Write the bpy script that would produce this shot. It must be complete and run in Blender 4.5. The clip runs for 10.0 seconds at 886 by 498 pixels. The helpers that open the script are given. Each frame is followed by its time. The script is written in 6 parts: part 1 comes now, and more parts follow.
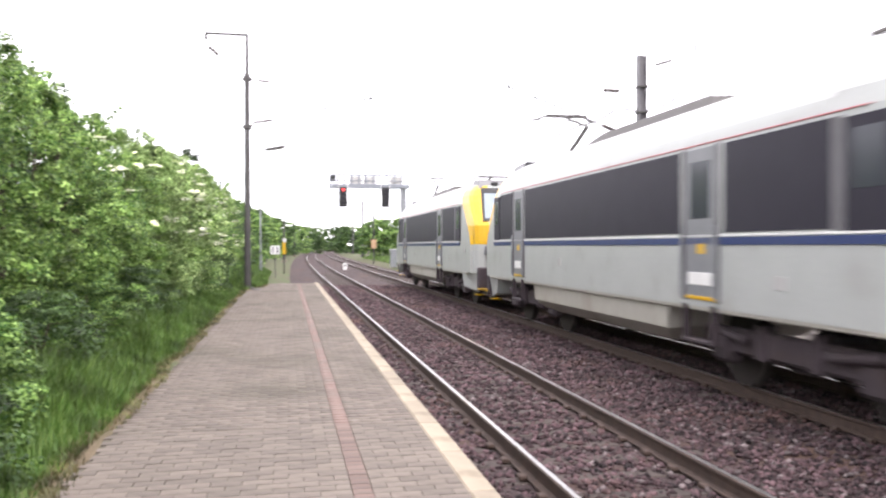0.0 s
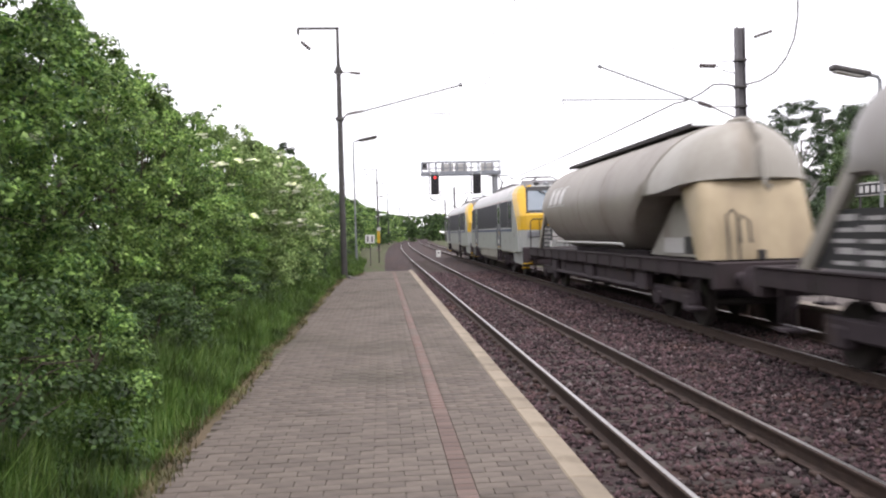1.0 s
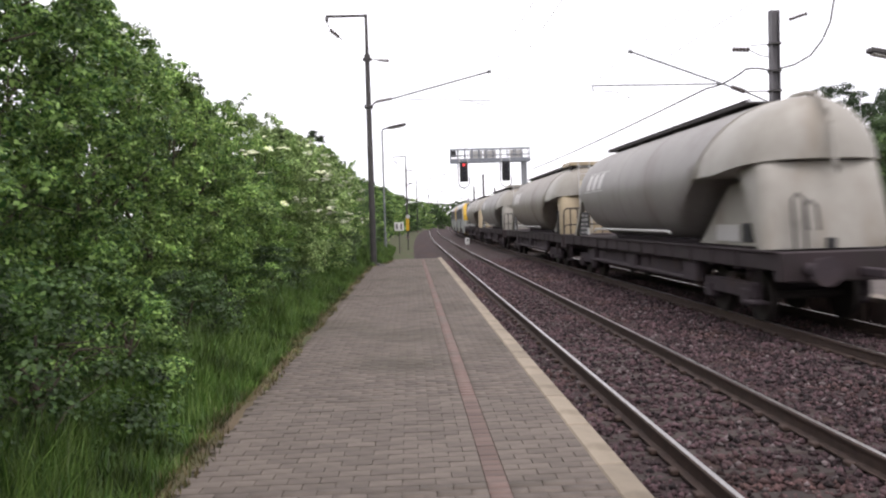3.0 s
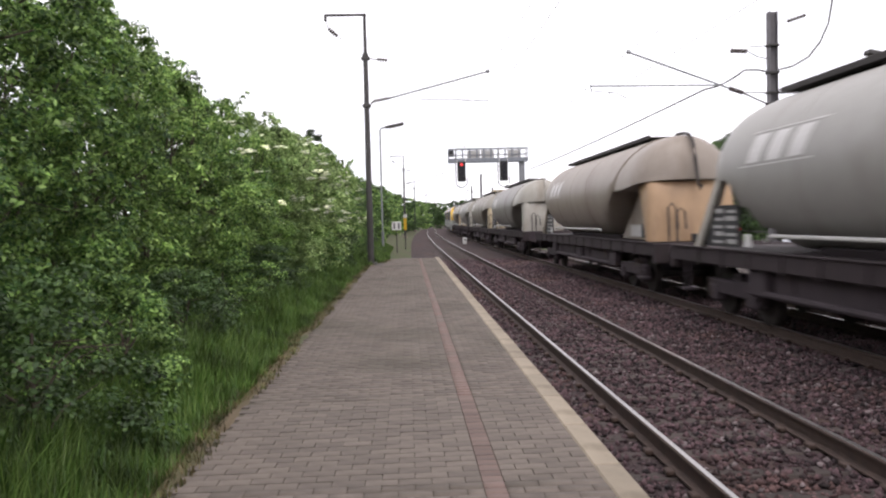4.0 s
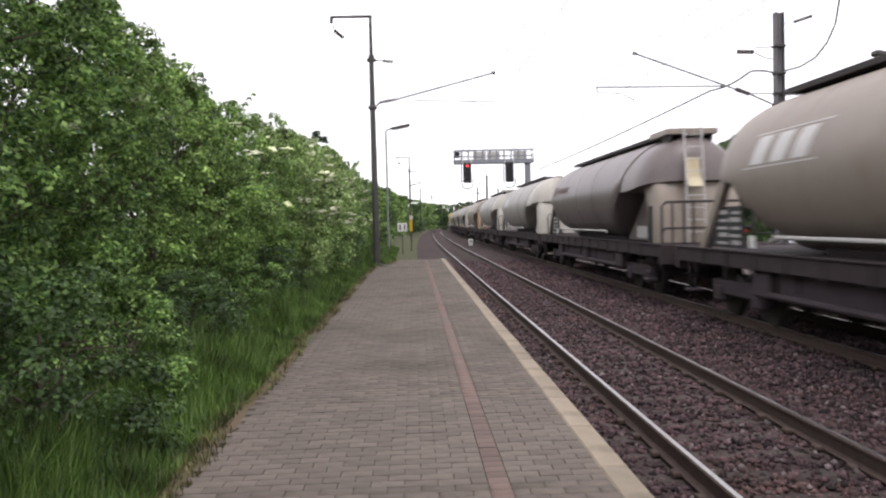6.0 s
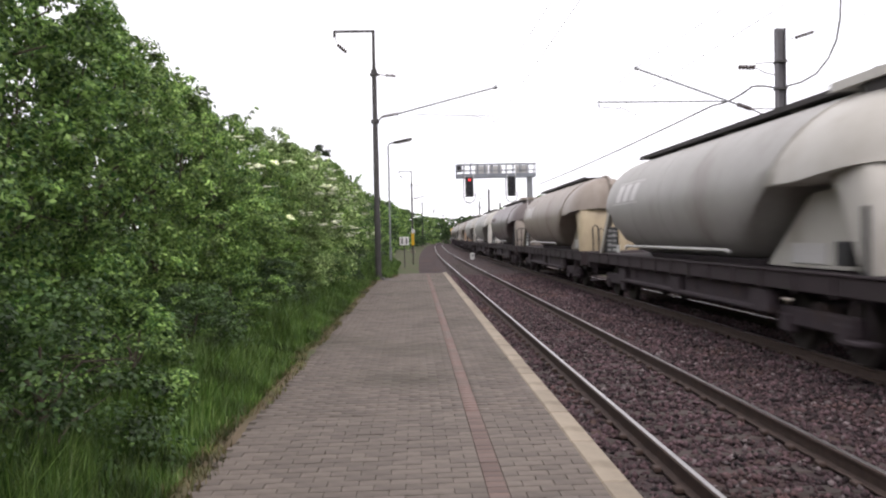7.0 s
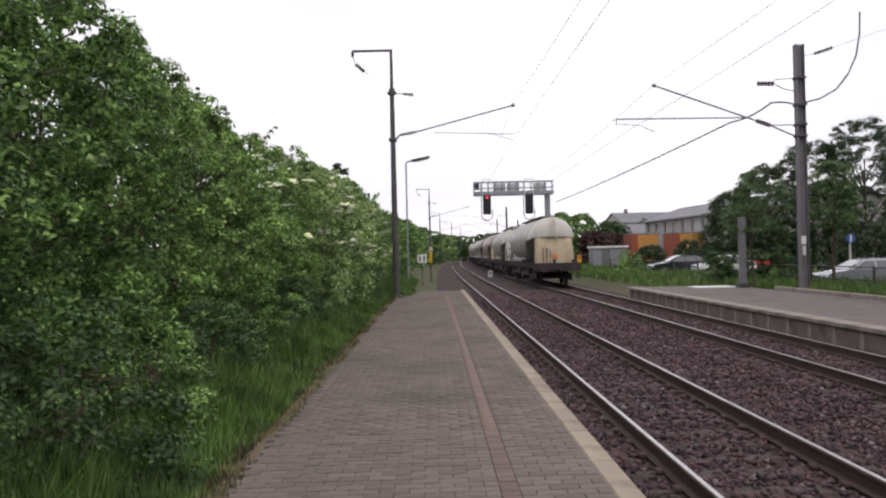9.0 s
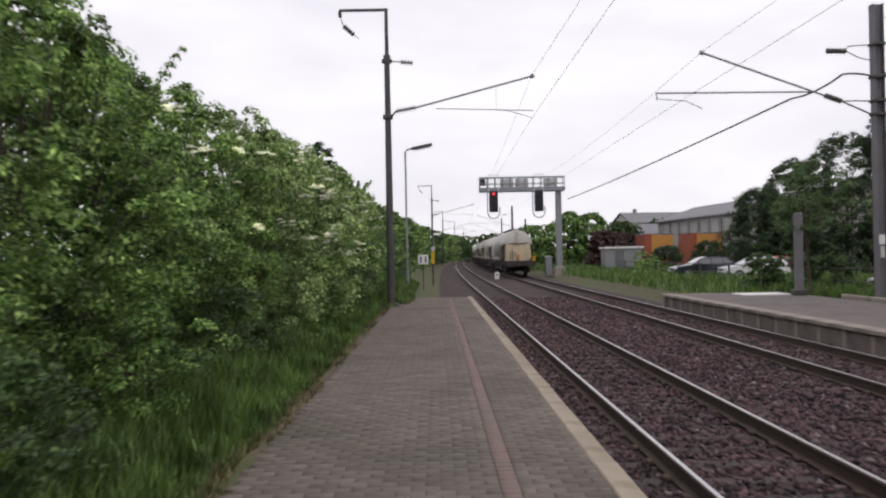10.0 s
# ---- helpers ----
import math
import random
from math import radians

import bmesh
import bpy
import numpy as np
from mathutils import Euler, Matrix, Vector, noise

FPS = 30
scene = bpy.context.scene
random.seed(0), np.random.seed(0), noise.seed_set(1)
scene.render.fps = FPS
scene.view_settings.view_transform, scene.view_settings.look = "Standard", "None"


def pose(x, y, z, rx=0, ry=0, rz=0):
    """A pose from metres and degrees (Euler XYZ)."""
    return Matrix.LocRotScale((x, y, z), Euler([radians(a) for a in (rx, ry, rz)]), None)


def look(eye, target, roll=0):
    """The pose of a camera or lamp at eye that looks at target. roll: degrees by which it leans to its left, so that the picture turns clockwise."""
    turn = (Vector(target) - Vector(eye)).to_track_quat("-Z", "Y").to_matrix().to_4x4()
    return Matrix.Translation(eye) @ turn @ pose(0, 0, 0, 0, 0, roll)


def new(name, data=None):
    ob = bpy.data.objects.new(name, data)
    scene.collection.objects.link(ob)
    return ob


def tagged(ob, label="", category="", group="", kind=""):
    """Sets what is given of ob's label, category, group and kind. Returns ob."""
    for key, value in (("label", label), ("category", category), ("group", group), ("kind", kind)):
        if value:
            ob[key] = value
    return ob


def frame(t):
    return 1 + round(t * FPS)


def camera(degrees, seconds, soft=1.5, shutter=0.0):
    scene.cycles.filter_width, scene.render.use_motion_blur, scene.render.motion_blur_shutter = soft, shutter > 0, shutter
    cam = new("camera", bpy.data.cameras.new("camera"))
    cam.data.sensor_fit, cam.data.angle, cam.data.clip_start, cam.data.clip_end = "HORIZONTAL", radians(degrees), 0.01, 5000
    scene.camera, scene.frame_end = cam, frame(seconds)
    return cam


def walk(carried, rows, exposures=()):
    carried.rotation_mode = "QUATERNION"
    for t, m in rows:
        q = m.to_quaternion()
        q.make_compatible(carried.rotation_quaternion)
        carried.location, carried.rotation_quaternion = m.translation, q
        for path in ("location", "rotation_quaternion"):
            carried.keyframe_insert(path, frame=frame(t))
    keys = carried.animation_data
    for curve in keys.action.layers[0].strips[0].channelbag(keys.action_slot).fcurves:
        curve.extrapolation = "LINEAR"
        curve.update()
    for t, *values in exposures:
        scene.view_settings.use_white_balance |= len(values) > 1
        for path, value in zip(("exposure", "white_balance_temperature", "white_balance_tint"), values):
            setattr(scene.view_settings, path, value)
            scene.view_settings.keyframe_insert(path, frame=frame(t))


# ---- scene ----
EYE = 1.98          # camera height above the rail heads
# seconds, metres along the platform, yaw, pitch, roll
PATH = [
    (0.0, 0, -10.92, -0.23, -0.11), (0.3, 0, -7.26, -0.65, -1.01), (0.5, 0, -6.13, -0.98, -1.70),
    (1.0, 0, -4.33, -1.12, -1.54), (1.5, 0, -3.66, -1.15, -1.32), (2.0, 0, -3.45, -1.33, -1.62),
    (2.5, 0, -2.30, -1.88, -1.90), (4.0, 0, -2.44, -1.99, -1.38), (4.5, 0, -2.42, -1.97, -1.55),
    (5.0, 0, -2.42, -1.99, -1.40), (5.5, 0, -2.07, -2.03, -1.47), (7.0, 0, -1.92, -0.90, -1.22),
    (7.5, 0, -1.49, -0.33, -1.06), (8.0, 0, -1.19, -0.19, -1.05), (8.5, 0, -0.93, 0.17, -1.38),
    (9.0, 0, -0.69, 0.38, -1.35), (9.2, 0.25, -0.63, 0.42, -1.30), (9.5, 2.07, -0.57, 0.45, -1.21), (10.0, 5.0, -0.51, 0.41, -1.10)]

cam = camera(57.45, 10.0, soft=2.2, shutter=0.3)


def eye_pose(y, yaw, pitch, roll):
    p, a = radians(pitch), radians(yaw)
    d = Vector((-math.sin(a) * math.cos(p), math.cos(a) * math.cos(p), math.sin(p)))
    eye = Vector((0, y, EYE))
    return look(eye, eye + d, roll)


walk(cam, [(t, eye_pose(*r)) for t, *r in PATH],
     exposures=[(0, 1.15, 6600, 18), (0.2, 0.88, 6600, 18), (0.5, 0.50, 6600, 18), (0.9, 0.30, 6600, 18), (1.5, 0.18, 6600, 18), (2.5, 0.04, 6600, 18), (5.5, 0.0, 6600, 18), (7.5, -0.02, 6600, 18), (8.5, -0.2, 6600, 18), (9.2, -0.48, 6600, 18), (10, -0.58, 6600, 18)])

# ---- light: an overcast sky and a weak, wide sun ----
SUN_EL, SUN_AZ = radians(64), radians(165)
world = bpy.data.worlds.new("overcast")
scene.world = world
world.use_nodes = True
wn, wl = world.node_tree.nodes, world.node_tree.links
wn.clear()
sky = wn.new("ShaderNodeTexSky")
sky.sky_type, sky.sun_disc = "NISHITA", False
sky.sun_elevation, sky.sun_rotation = SUN_EL, SUN_AZ
sky.air_density, sky.dust_density = 1.0, 3.0
tc = wn.new("ShaderNodeTexCoord")
mp = wn.new("ShaderNodeMapping")
mp.inputs["Scale"].default_value = (1.0, 1.0, 3.2)
cl = wn.new("ShaderNodeTexNoise")
cl.inputs["Scale"].default_value, cl.inputs["Detail"].default_value, cl.inputs["Roughness"].default_value = 2.6, 7.0, 0.55
ramp = wn.new("ShaderNodeValToRGB")
ramp.color_ramp.elements[0].position, ramp.color_ramp.elements[0].color = 0.34, (9.9, 10.2, 10.7, 1)
ramp.color_ramp.elements[1].position, ramp.color_ramp.elements[1].color = 0.60, (11.8, 12.0, 12.3, 1)
cover = wn.new("ShaderNodeMixRGB")
cover.inputs[0].default_value = 0.9
bg, wo = wn.new("ShaderNodeBackground"), wn.new("ShaderNodeOutputWorld")
bg.inputs["Strength"].default_value = 0.136
wl.new(tc.outputs["Generated"], mp.inputs["Vector"])
wl.new(mp.outputs[0], cl.inputs["Vector"])
wl.new(cl.outputs["Fac"], ramp.inputs[0])
wl.new(sky.outputs[0], cover.inputs[1])
wl.new(ramp.outputs[0], cover.inputs[2])
wl.new(cover.outputs[0], bg.inputs["Color"])
wl.new(bg.outputs[0], wo.inputs["Surface"])

sun = new("sun", bpy.data.lights.new("sun", "SUN"))
sun.data.energy, sun.data.angle, sun.data.color = 1.25, radians(25), (1.0, 0.97, 0.92)
sun.matrix_world = look((0, 0, 50), Vector((0, 0, 50)) - Vector((math.sin(SUN_AZ) * math.cos(SUN_EL), math.cos(SUN_AZ) * math.cos(SUN_EL), math.sin(SUN_EL))))


# ---- materials ----
def mat(name, a, b=None, rough=0.7, metal=0.0, scale=6.0, fine=60.0, bump=0.15, dist=0.01, per="", spread=0.0, stretch=(1, 1, 1), lo=0.35, hi=0.65, stain=None, stain_scale=1.2, stain_at=0.55, spec=0.4, coat=0.0):
    """Two colours mixed by a coarse and a fine noise, stains at a larger scale, bump, and a spread of value from piece to piece."""
    m = bpy.data.materials.new(name)
    m.use_nodes = True
    n, k = m.node_tree.nodes, m.node_tree.links
    p = n["Principled BSDF"]
    p.inputs["Roughness"].default_value, p.inputs["Metallic"].default_value = rough, metal
    p.inputs["Specular IOR Level"].default_value = spec
    p.inputs["Coat Weight"].default_value = coat
    b = b or tuple(c * 0.8 for c in a)
    tx, mapping = n.new("ShaderNodeTexCoord"), n.new("ShaderNodeMapping")
    mapping.inputs["Scale"].default_value = stretch
    k.new(tx.outputs["Object"], mapping.inputs["Vector"])
    n1, n2 = n.new("ShaderNodeTexNoise"), n.new("ShaderNodeTexNoise")
    for q, s in ((n1, scale), (n2, fine)):
        q.inputs["Scale"].default_value, q.inputs["Detail"].default_value = s, 5.0
        k.new(mapping.outputs[0], q.inputs["Vector"])
    mean = n.new("ShaderNodeMix")
    mean.inputs[0].default_value = 0.45
    k.new(n1.outputs["Fac"], mean.inputs[2])
    k.new(n2.outputs["Fac"], mean.inputs[3])
    rng = n.new("ShaderNodeMapRange")
    rng.inputs[1].default_value, rng.inputs[2].default_value = lo, hi
    k.new(mean.outputs[0], rng.inputs[0])
    mix = n.new("ShaderNodeMixRGB")
    mix.inputs[1].default_value, mix.inputs[2].default_value = (*a, 1), (*b, 1)
    k.new(rng.outputs[0], mix.inputs[0])
    out = mix.outputs[0]
    if stain:
        ns, rs, ms = n.new("ShaderNodeTexNoise"), n.new("ShaderNodeMapRange"), n.new("ShaderNodeMixRGB")
        ns.inputs["Scale"].default_value, ns.inputs["Detail"].default_value = stain_scale, 6.0
        k.new(mapping.outputs[0], ns.inputs["Vector"])
        rs.inputs[1].default_value, rs.inputs[2].default_value, rs.inputs[4].default_value = stain_at, stain_at + 0.16, 0.8
        k.new(ns.outputs["Fac"], rs.inputs[0])
        k.new(rs.outputs[0], ms.inputs[0])
        k.new(out, ms.inputs[1])
        ms.inputs[2].default_value = (*stain, 1)
        out = ms.outputs[0]
    if per:
        src = n.new("ShaderNodeObjectInfo" if per == "object" else "ShaderNodeNewGeometry")
        r2, hsv = n.new("ShaderNodeMapRange"), n.new("ShaderNodeHueSaturation")
        r2.inputs[3].default_value, r2.inputs[4].default_value = 1 - spread, 1 + spread
        k.new(src.outputs["Random" if per == "object" else "Random Per Island"], r2.inputs[0])
        k.new(r2.outputs[0], hsv.inputs["Value"])
        k.new(out, hsv.inputs["Color"])
        out = hsv.outputs[0]
    k.new(out, p.inputs["Base Color"])
    if bump:
        bp = n.new("ShaderNodeBump")
        bp.inputs["Strength"].default_value, bp.inputs["Distance"].default_value = bump, dist
        k.new(mean.outputs[0], bp.inputs["Height"])
        k.new(bp.outputs[0], p.inputs["Normal"])
    return m


def leaf_mat(name, a, b, through_it=0.3):
    m = bpy.data.materials.new(name)
    m.use_nodes = True
    n, k = m.node_tree.nodes, m.node_tree.links
    p, o = n["Principled BSDF"], n["Material Output"]
    p.inputs["Roughness"].default_value, p.inputs["Specular IOR Level"].default_value = 0.5, 0.35
    g, mix = n.new("ShaderNodeNewGeometry"), n.new("ShaderNodeMixRGB")
    mix.inputs[1].default_value, mix.inputs[2].default_value = (*a, 1), (*b, 1)
    # many dark leaves, few bright: gaps and highlights are put into the colour
    pw = n.new("ShaderNodeMath")
    pw.operation, pw.inputs[1].default_value = "POWER", 1.6
    k.new(g.outputs["Random Per Island"], pw.inputs[0])
    k.new(pw.outputs[0], mix.inputs[0])
    # value noise paints shaded pockets and lit patches into the foliage
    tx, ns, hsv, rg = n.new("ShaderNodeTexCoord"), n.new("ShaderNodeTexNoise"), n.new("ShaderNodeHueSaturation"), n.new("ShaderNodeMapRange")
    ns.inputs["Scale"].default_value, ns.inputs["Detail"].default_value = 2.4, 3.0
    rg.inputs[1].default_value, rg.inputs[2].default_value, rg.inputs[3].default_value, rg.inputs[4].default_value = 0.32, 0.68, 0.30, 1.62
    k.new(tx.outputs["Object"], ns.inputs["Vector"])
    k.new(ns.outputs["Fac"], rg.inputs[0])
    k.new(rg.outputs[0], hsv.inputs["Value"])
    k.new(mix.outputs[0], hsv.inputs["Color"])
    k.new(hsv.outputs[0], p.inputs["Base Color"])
    t, ms = n.new("ShaderNodeBsdfTranslucent"), n.new("ShaderNodeMixShader")
    ms.inputs[0].default_value = through_it
    k.new(hsv.outputs[0], t.inputs["Color"])
    k.new(p.outputs[0], ms.inputs[1])
    k.new(t.outputs[0], ms.inputs[2])
    k.new(ms.outputs[0], o.inputs["Surface"])
    return m


def glow(name, c, s):
    m = bpy.data.materials.new(name)
    m.use_nodes = True
    p = m.node_tree.nodes["Principled BSDF"]
    p.inputs["Base Color"].default_value = (*c, 1)
    p.inputs["Emission Color"].default_value, p.inputs["Emission Strength"].default_value = (*c, 1), s
    return m


PAVER = mat("grey_paver", (0.156, 0.130, 0.109), (0.106, 0.088, 0.075), 0.85, scale=9, fine=220, bump=0.3, dist=0.003, per="object", spread=0.17, stain=(0.085, 0.074, 0.056), stain_scale=0.55, stain_at=0.5)
PAVER_FAR = mat("grey_paver_field", (0.156, 0.130, 0.109), (0.106, 0.088, 0.075), 0.85, scale=9, fine=220, bump=0.3, dist=0.003, per="island", spread=0.17, stain=(0.085, 0.074, 0.056), stain_scale=0.55, stain_at=0.5)
RED_PAVER = mat("red_paver", (0.168, 0.114, 0.098), (0.125, 0.088, 0.076), 0.85, scale=9, fine=220, bump=0.3, dist=0.003, per="object", spread=0.2, stain=(0.120, 0.100, 0.086), stain_scale=1.3, stain_at=0.46)
JOINT = mat("joint_sand", (0.105, 0.09, 0.072), (0.075, 0.066, 0.05), 0.95, scale=20)
KERB = mat("sandy_concrete", (0.31, 0.262, 0.198), (0.225, 0.19, 0.145), 0.85, scale=5, fine=150, bump=0.25, dist=0.004, per="object", spread=0.13, stain=(0.17, 0.14, 0.10), stain_scale=3.0, stain_at=0.53)
CONCRETE = mat("weathered_concrete", (0.30, 0.26, 0.22), (0.20, 0.175, 0.15), 0.9, scale=3, fine=90, bump=0.3, stain=(0.10, 0.09, 0.08), stain_scale=1.0)
BALLAST = mat("rusty_ballast", (0.055, 0.036, 0.036), (0.028, 0.0185, 0.0185), 0.95, scale=14, fine=45, bump=1.0, dist=0.05, stain=(0.085, 0.048, 0.033), stain_scale=0.6, stain_at=0.52)
STONE = mat("ballast_stone", (0.090, 0.0545, 0.060), (0.028, 0.0166, 0.0182), 0.9, scale=1.1, fine=30, bump=0.2, per="island", spread=0.9, stain=(0.090, 0.050, 0.038), stain_scale=0.5, stain_at=0.55)
PALE_STONE = mat("pale_ballast_stone", (0.18, 0.148, 0.148), (0.11, 0.088, 0.088), 0.9, scale=3, fine=40, bump=0.2, per="island", spread=0.4)
SLEEPER = mat("dirty_sleeper", (0.065, 0.05, 0.044), (0.04, 0.031, 0.028), 0.9, scale=4, fine=60, bump=0.3, per="object", spread=0.2)
RAIL_SIDE = mat("rusty_rail", (0.07, 0.045, 0.035), (0.04, 0.027, 0.022), 0.8, scale=8, bump=0.1)
RAIL_TOP = mat("polished_rail", (0.54, 0.53, 0.52), (0.44, 0.43, 0.42), 0.32, 1.0, scale=3, fine=30, bump=0.0)
SOIL = mat("verge_ground", (0.060, 0.075, 0.028), (0.075, 0.06, 0.036), 0.95, scale=0.8, fine=12, bump=0.6, dist=0.05, stain=(0.05, 0.09, 0.02), stain_scale=0.15, stain_at=0.5)
DIRT = mat("border_dirt", (0.135, 0.100, 0.062), (0.085, 0.066, 0.038), 0.95, scale=3, fine=40, bump=0.7, dist=0.02, stain=(0.050, 0.070, 0.022), stain_scale=1.2, stain_at=0.5)
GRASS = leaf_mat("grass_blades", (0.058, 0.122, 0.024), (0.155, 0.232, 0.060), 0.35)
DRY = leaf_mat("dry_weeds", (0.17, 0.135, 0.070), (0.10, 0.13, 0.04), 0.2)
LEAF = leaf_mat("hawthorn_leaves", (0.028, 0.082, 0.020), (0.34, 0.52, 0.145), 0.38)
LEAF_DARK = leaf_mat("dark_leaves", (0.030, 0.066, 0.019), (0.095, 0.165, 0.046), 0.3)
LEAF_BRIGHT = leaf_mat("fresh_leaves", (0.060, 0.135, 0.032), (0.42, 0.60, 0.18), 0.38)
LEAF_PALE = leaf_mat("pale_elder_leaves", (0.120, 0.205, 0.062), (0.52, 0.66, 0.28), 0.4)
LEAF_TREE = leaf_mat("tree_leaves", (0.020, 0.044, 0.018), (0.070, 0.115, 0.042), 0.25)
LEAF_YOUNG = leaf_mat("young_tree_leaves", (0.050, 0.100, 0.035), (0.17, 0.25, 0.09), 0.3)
LEAF_RED = leaf_mat("copper_leaves", (0.045, 0.02, 0.02), (0.07, 0.035, 0.03), 0.2)
BLOSSOM = leaf_mat("cream_blossom", (0.80, 0.82, 0.64), (0.90, 0.90, 0.76), 0.35)
BARK = mat("bark", (0.10, 0.08, 0.06), (0.05, 0.04, 0.03), 0.9, scale=8, bump=0.6, dist=0.02, stretch=(1, 1, 0.3))
MAST_STEEL = mat("dark_mast_steel", (0.085, 0.080, 0.078), (0.05, 0.048, 0.047), 0.6, 0.2, scale=3, fine=40, bump=0.1, stain=(0.09, 0.06, 0.045), stain_scale=1.5, stain_at=0.6)
MAST_GREY = mat("grey_mast_paint", (0.17, 0.165, 0.175), (0.12, 0.115, 0.12), 0.6, 0.1, scale=2, fine=40, bump=0.1, stain=(0.10, 0.08, 0.07), stain_scale=1.5, stain_at=0.6)
GALV = mat("galvanised_steel", (0.32, 0.33, 0.35), (0.24, 0.25, 0.26), 0.5, 0.5, scale=5, bump=0.05)
WIRE = mat("oxidised_wire", (0.12, 0.12, 0.115), (0.08, 0.08, 0.08), 0.6, 0.4, scale=5, bump=0.0)
INSULATOR = mat("brown_glaze", (0.07, 0.05, 0.045), (0.05, 0.035, 0.03), 0.3, scale=5, bump=0.0)
BLACK = mat("black_paint", (0.02, 0.02, 0.022), (0.03, 0.03, 0.03), 0.6, scale=5, bump=0.05)
WHITE = mat("white_paint", (0.72, 0.72, 0.70), (0.60, 0.60, 0.58), 0.5, scale=4, bump=0.05)
TYRE = mat("tyre_rubber", (0.025, 0.025, 0.025), None, 0.85, scale=20)
CHASSIS = mat("dirty_chassis", (0.058, 0.043, 0.049), (0.036, 0.028, 0.032), 0.85, 0.0, scale=4, fine=40, bump=0.3, stain=(0.06, 0.04, 0.034), stain_scale=2.0)
SILL = mat("brown_wagon_sill", (0.042, 0.029, 0.032), (0.025, 0.018, 0.020), 0.8, scale=3, fine=40, bump=0.15, stain=(0.03, 0.025, 0.022), stain_scale=1.5)
WHEEL = mat("wheel_steel", (0.04, 0.033, 0.03), (0.025, 0.02, 0.018), 0.7, 0.2, scale=6)


# ---- mesh helpers ----
class Shape:
    """Collects vertices and faces of one part."""

    def __init__(self):
        self.v, self.f, self.m = [], [], []

    def add(self, verts, faces, slot=0):
        o = len(self.v)
        self.v += [tuple(p) for p in verts]
        self.f += [tuple(i + o for i in q) for q in faces]
        self.m += [slot] * len(faces)
        return self

    def box(self, x0, x1, y0, y1, z0, z1, e=0.0, turn=None, slot=0):
        """A box with chamfered edges of width e."""
        c = Vector(((x0 + x1) / 2, (y0 + y1) / 2, (z0 + z1) / 2))
        h = ((x1 - x0) / 2, (y1 - y0) / 2, (z1 - z0) / 2)
        e = min(e, *(0.45 * abs(q) for q in h))
        bm = bmesh.new()
        for sx in (-1, 1):
            for sy in (-1, 1):
                for sz in (-1, 1):
                    if e <= 0:
                        bm.verts.new((sx * h[0], sy * h[1], sz * h[2]))
                    else:
                        bm.verts.new((sx * h[0], sy * (h[1] - e), sz * (h[2] - e)))
                        bm.verts.new((sx * (h[0] - e), sy * h[1], sz * (h[2] - e)))
                        bm.verts.new((sx * (h[0] - e), sy * (h[1] - e), sz * h[2]))
        r = bmesh.ops.convex_hull(bm, input=bm.verts)
        bmesh.ops.dissolve_limit(bm, angle_limit=0.02, verts=bm.verts, edges=bm.edges)
        bm.verts.index_update()
        vs = [v.co.copy() for v in bm.verts]
        fs = [[v.index for v in f.verts] for f in bm.faces]
        bm.free()
        if turn is not None:
            vs = [turn @ p for p in vs]
        return self.add([p + c for p in vs], fs, slot)

    def tube(self, pts, r, n=8, r2=None, cap=True, slot=0):
        """A round bar along a line of points, from radius r to r2."""
        pts = [Vector(p) for p in pts]
        r2 = r if r2 is None else r2
        rings = []
        for i, p in enumerate(pts):
            d = (pts[min(i + 1, len(pts) - 1)] - pts[max(i - 1, 0)]).normalized()
            a = d.cross(Vector((0, 0, 1)) if abs(d.z) < 0.9 else Vector((0, 1, 0))).normalized()
            b = d.cross(a)
            q = r + (r2 - r) * i / max(1, len(pts) - 1)
            rings.append([p + q * (math.cos(t) * a + math.sin(t) * b) for t in [2 * math.pi * j / n for j in range(n)]])
        return self.loft(rings, cap, slot)

    def loft(self, rings, cap=True, slot=0, closed=True):
        n = len(rings[0])
        fs = []
        for i in range(len(rings) - 1):
            for j in range(n if closed else n - 1):
                k = (j + 1) % n
                fs.append((i * n + j, i * n + k, (i + 1) * n + k, (i + 1) * n + j))
        if cap:
            fs.append(tuple(range(n))[::-1])
            fs.append(tuple((len(rings) - 1) * n + j for j in range(n)))
        return self.add([p for r in rings for p in r], fs, slot)

    def disc(self, c, axis, r, t, n=20, slot=0):
        c, a = Vector(c), Vector(axis).normalized() * t / 2
        return self.tube([c - a, c + a], r, n, slot=slot)

    def mesh(self, name, mats, smooth=False):
        me = bpy.data.meshes.new(name)
        me.from_pydata(self.v, [], self.f)
        for q in mats if isinstance(mats, (list, tuple)) else [mats]:
            me.materials.append(q)
        if any(self.m):
            me.polygons.foreach_set("material_index", self.m)
        if smooth:
            me.shade_smooth()
            me.set_sharp_from_angle(angle=radians(38))
        me.update()
        return me


def part(name, shape, material, parent, label="", smooth=False):
    ob = new(name, shape.mesh(name, material, smooth))
    ob.parent = parent
    return tagged(ob, label)


def thing(name, at=(0, 0, 0), rz=0.0, label="", category="", group="", kind=""):
    ob = new(name)
    ob.matrix_basis = pose(*at, 0, 0, rz)
    return tagged(ob, label, category, group, kind)


def single(name, shape, material, label, category, kind="", at=(0, 0, 0), rz=0.0, smooth=False, group=""):
    ob = new(name, shape.mesh(name, material, smooth))
    ob.matrix_basis = pose(*at, 0, 0, rz)
    return tagged(ob, label, category, group, kind)


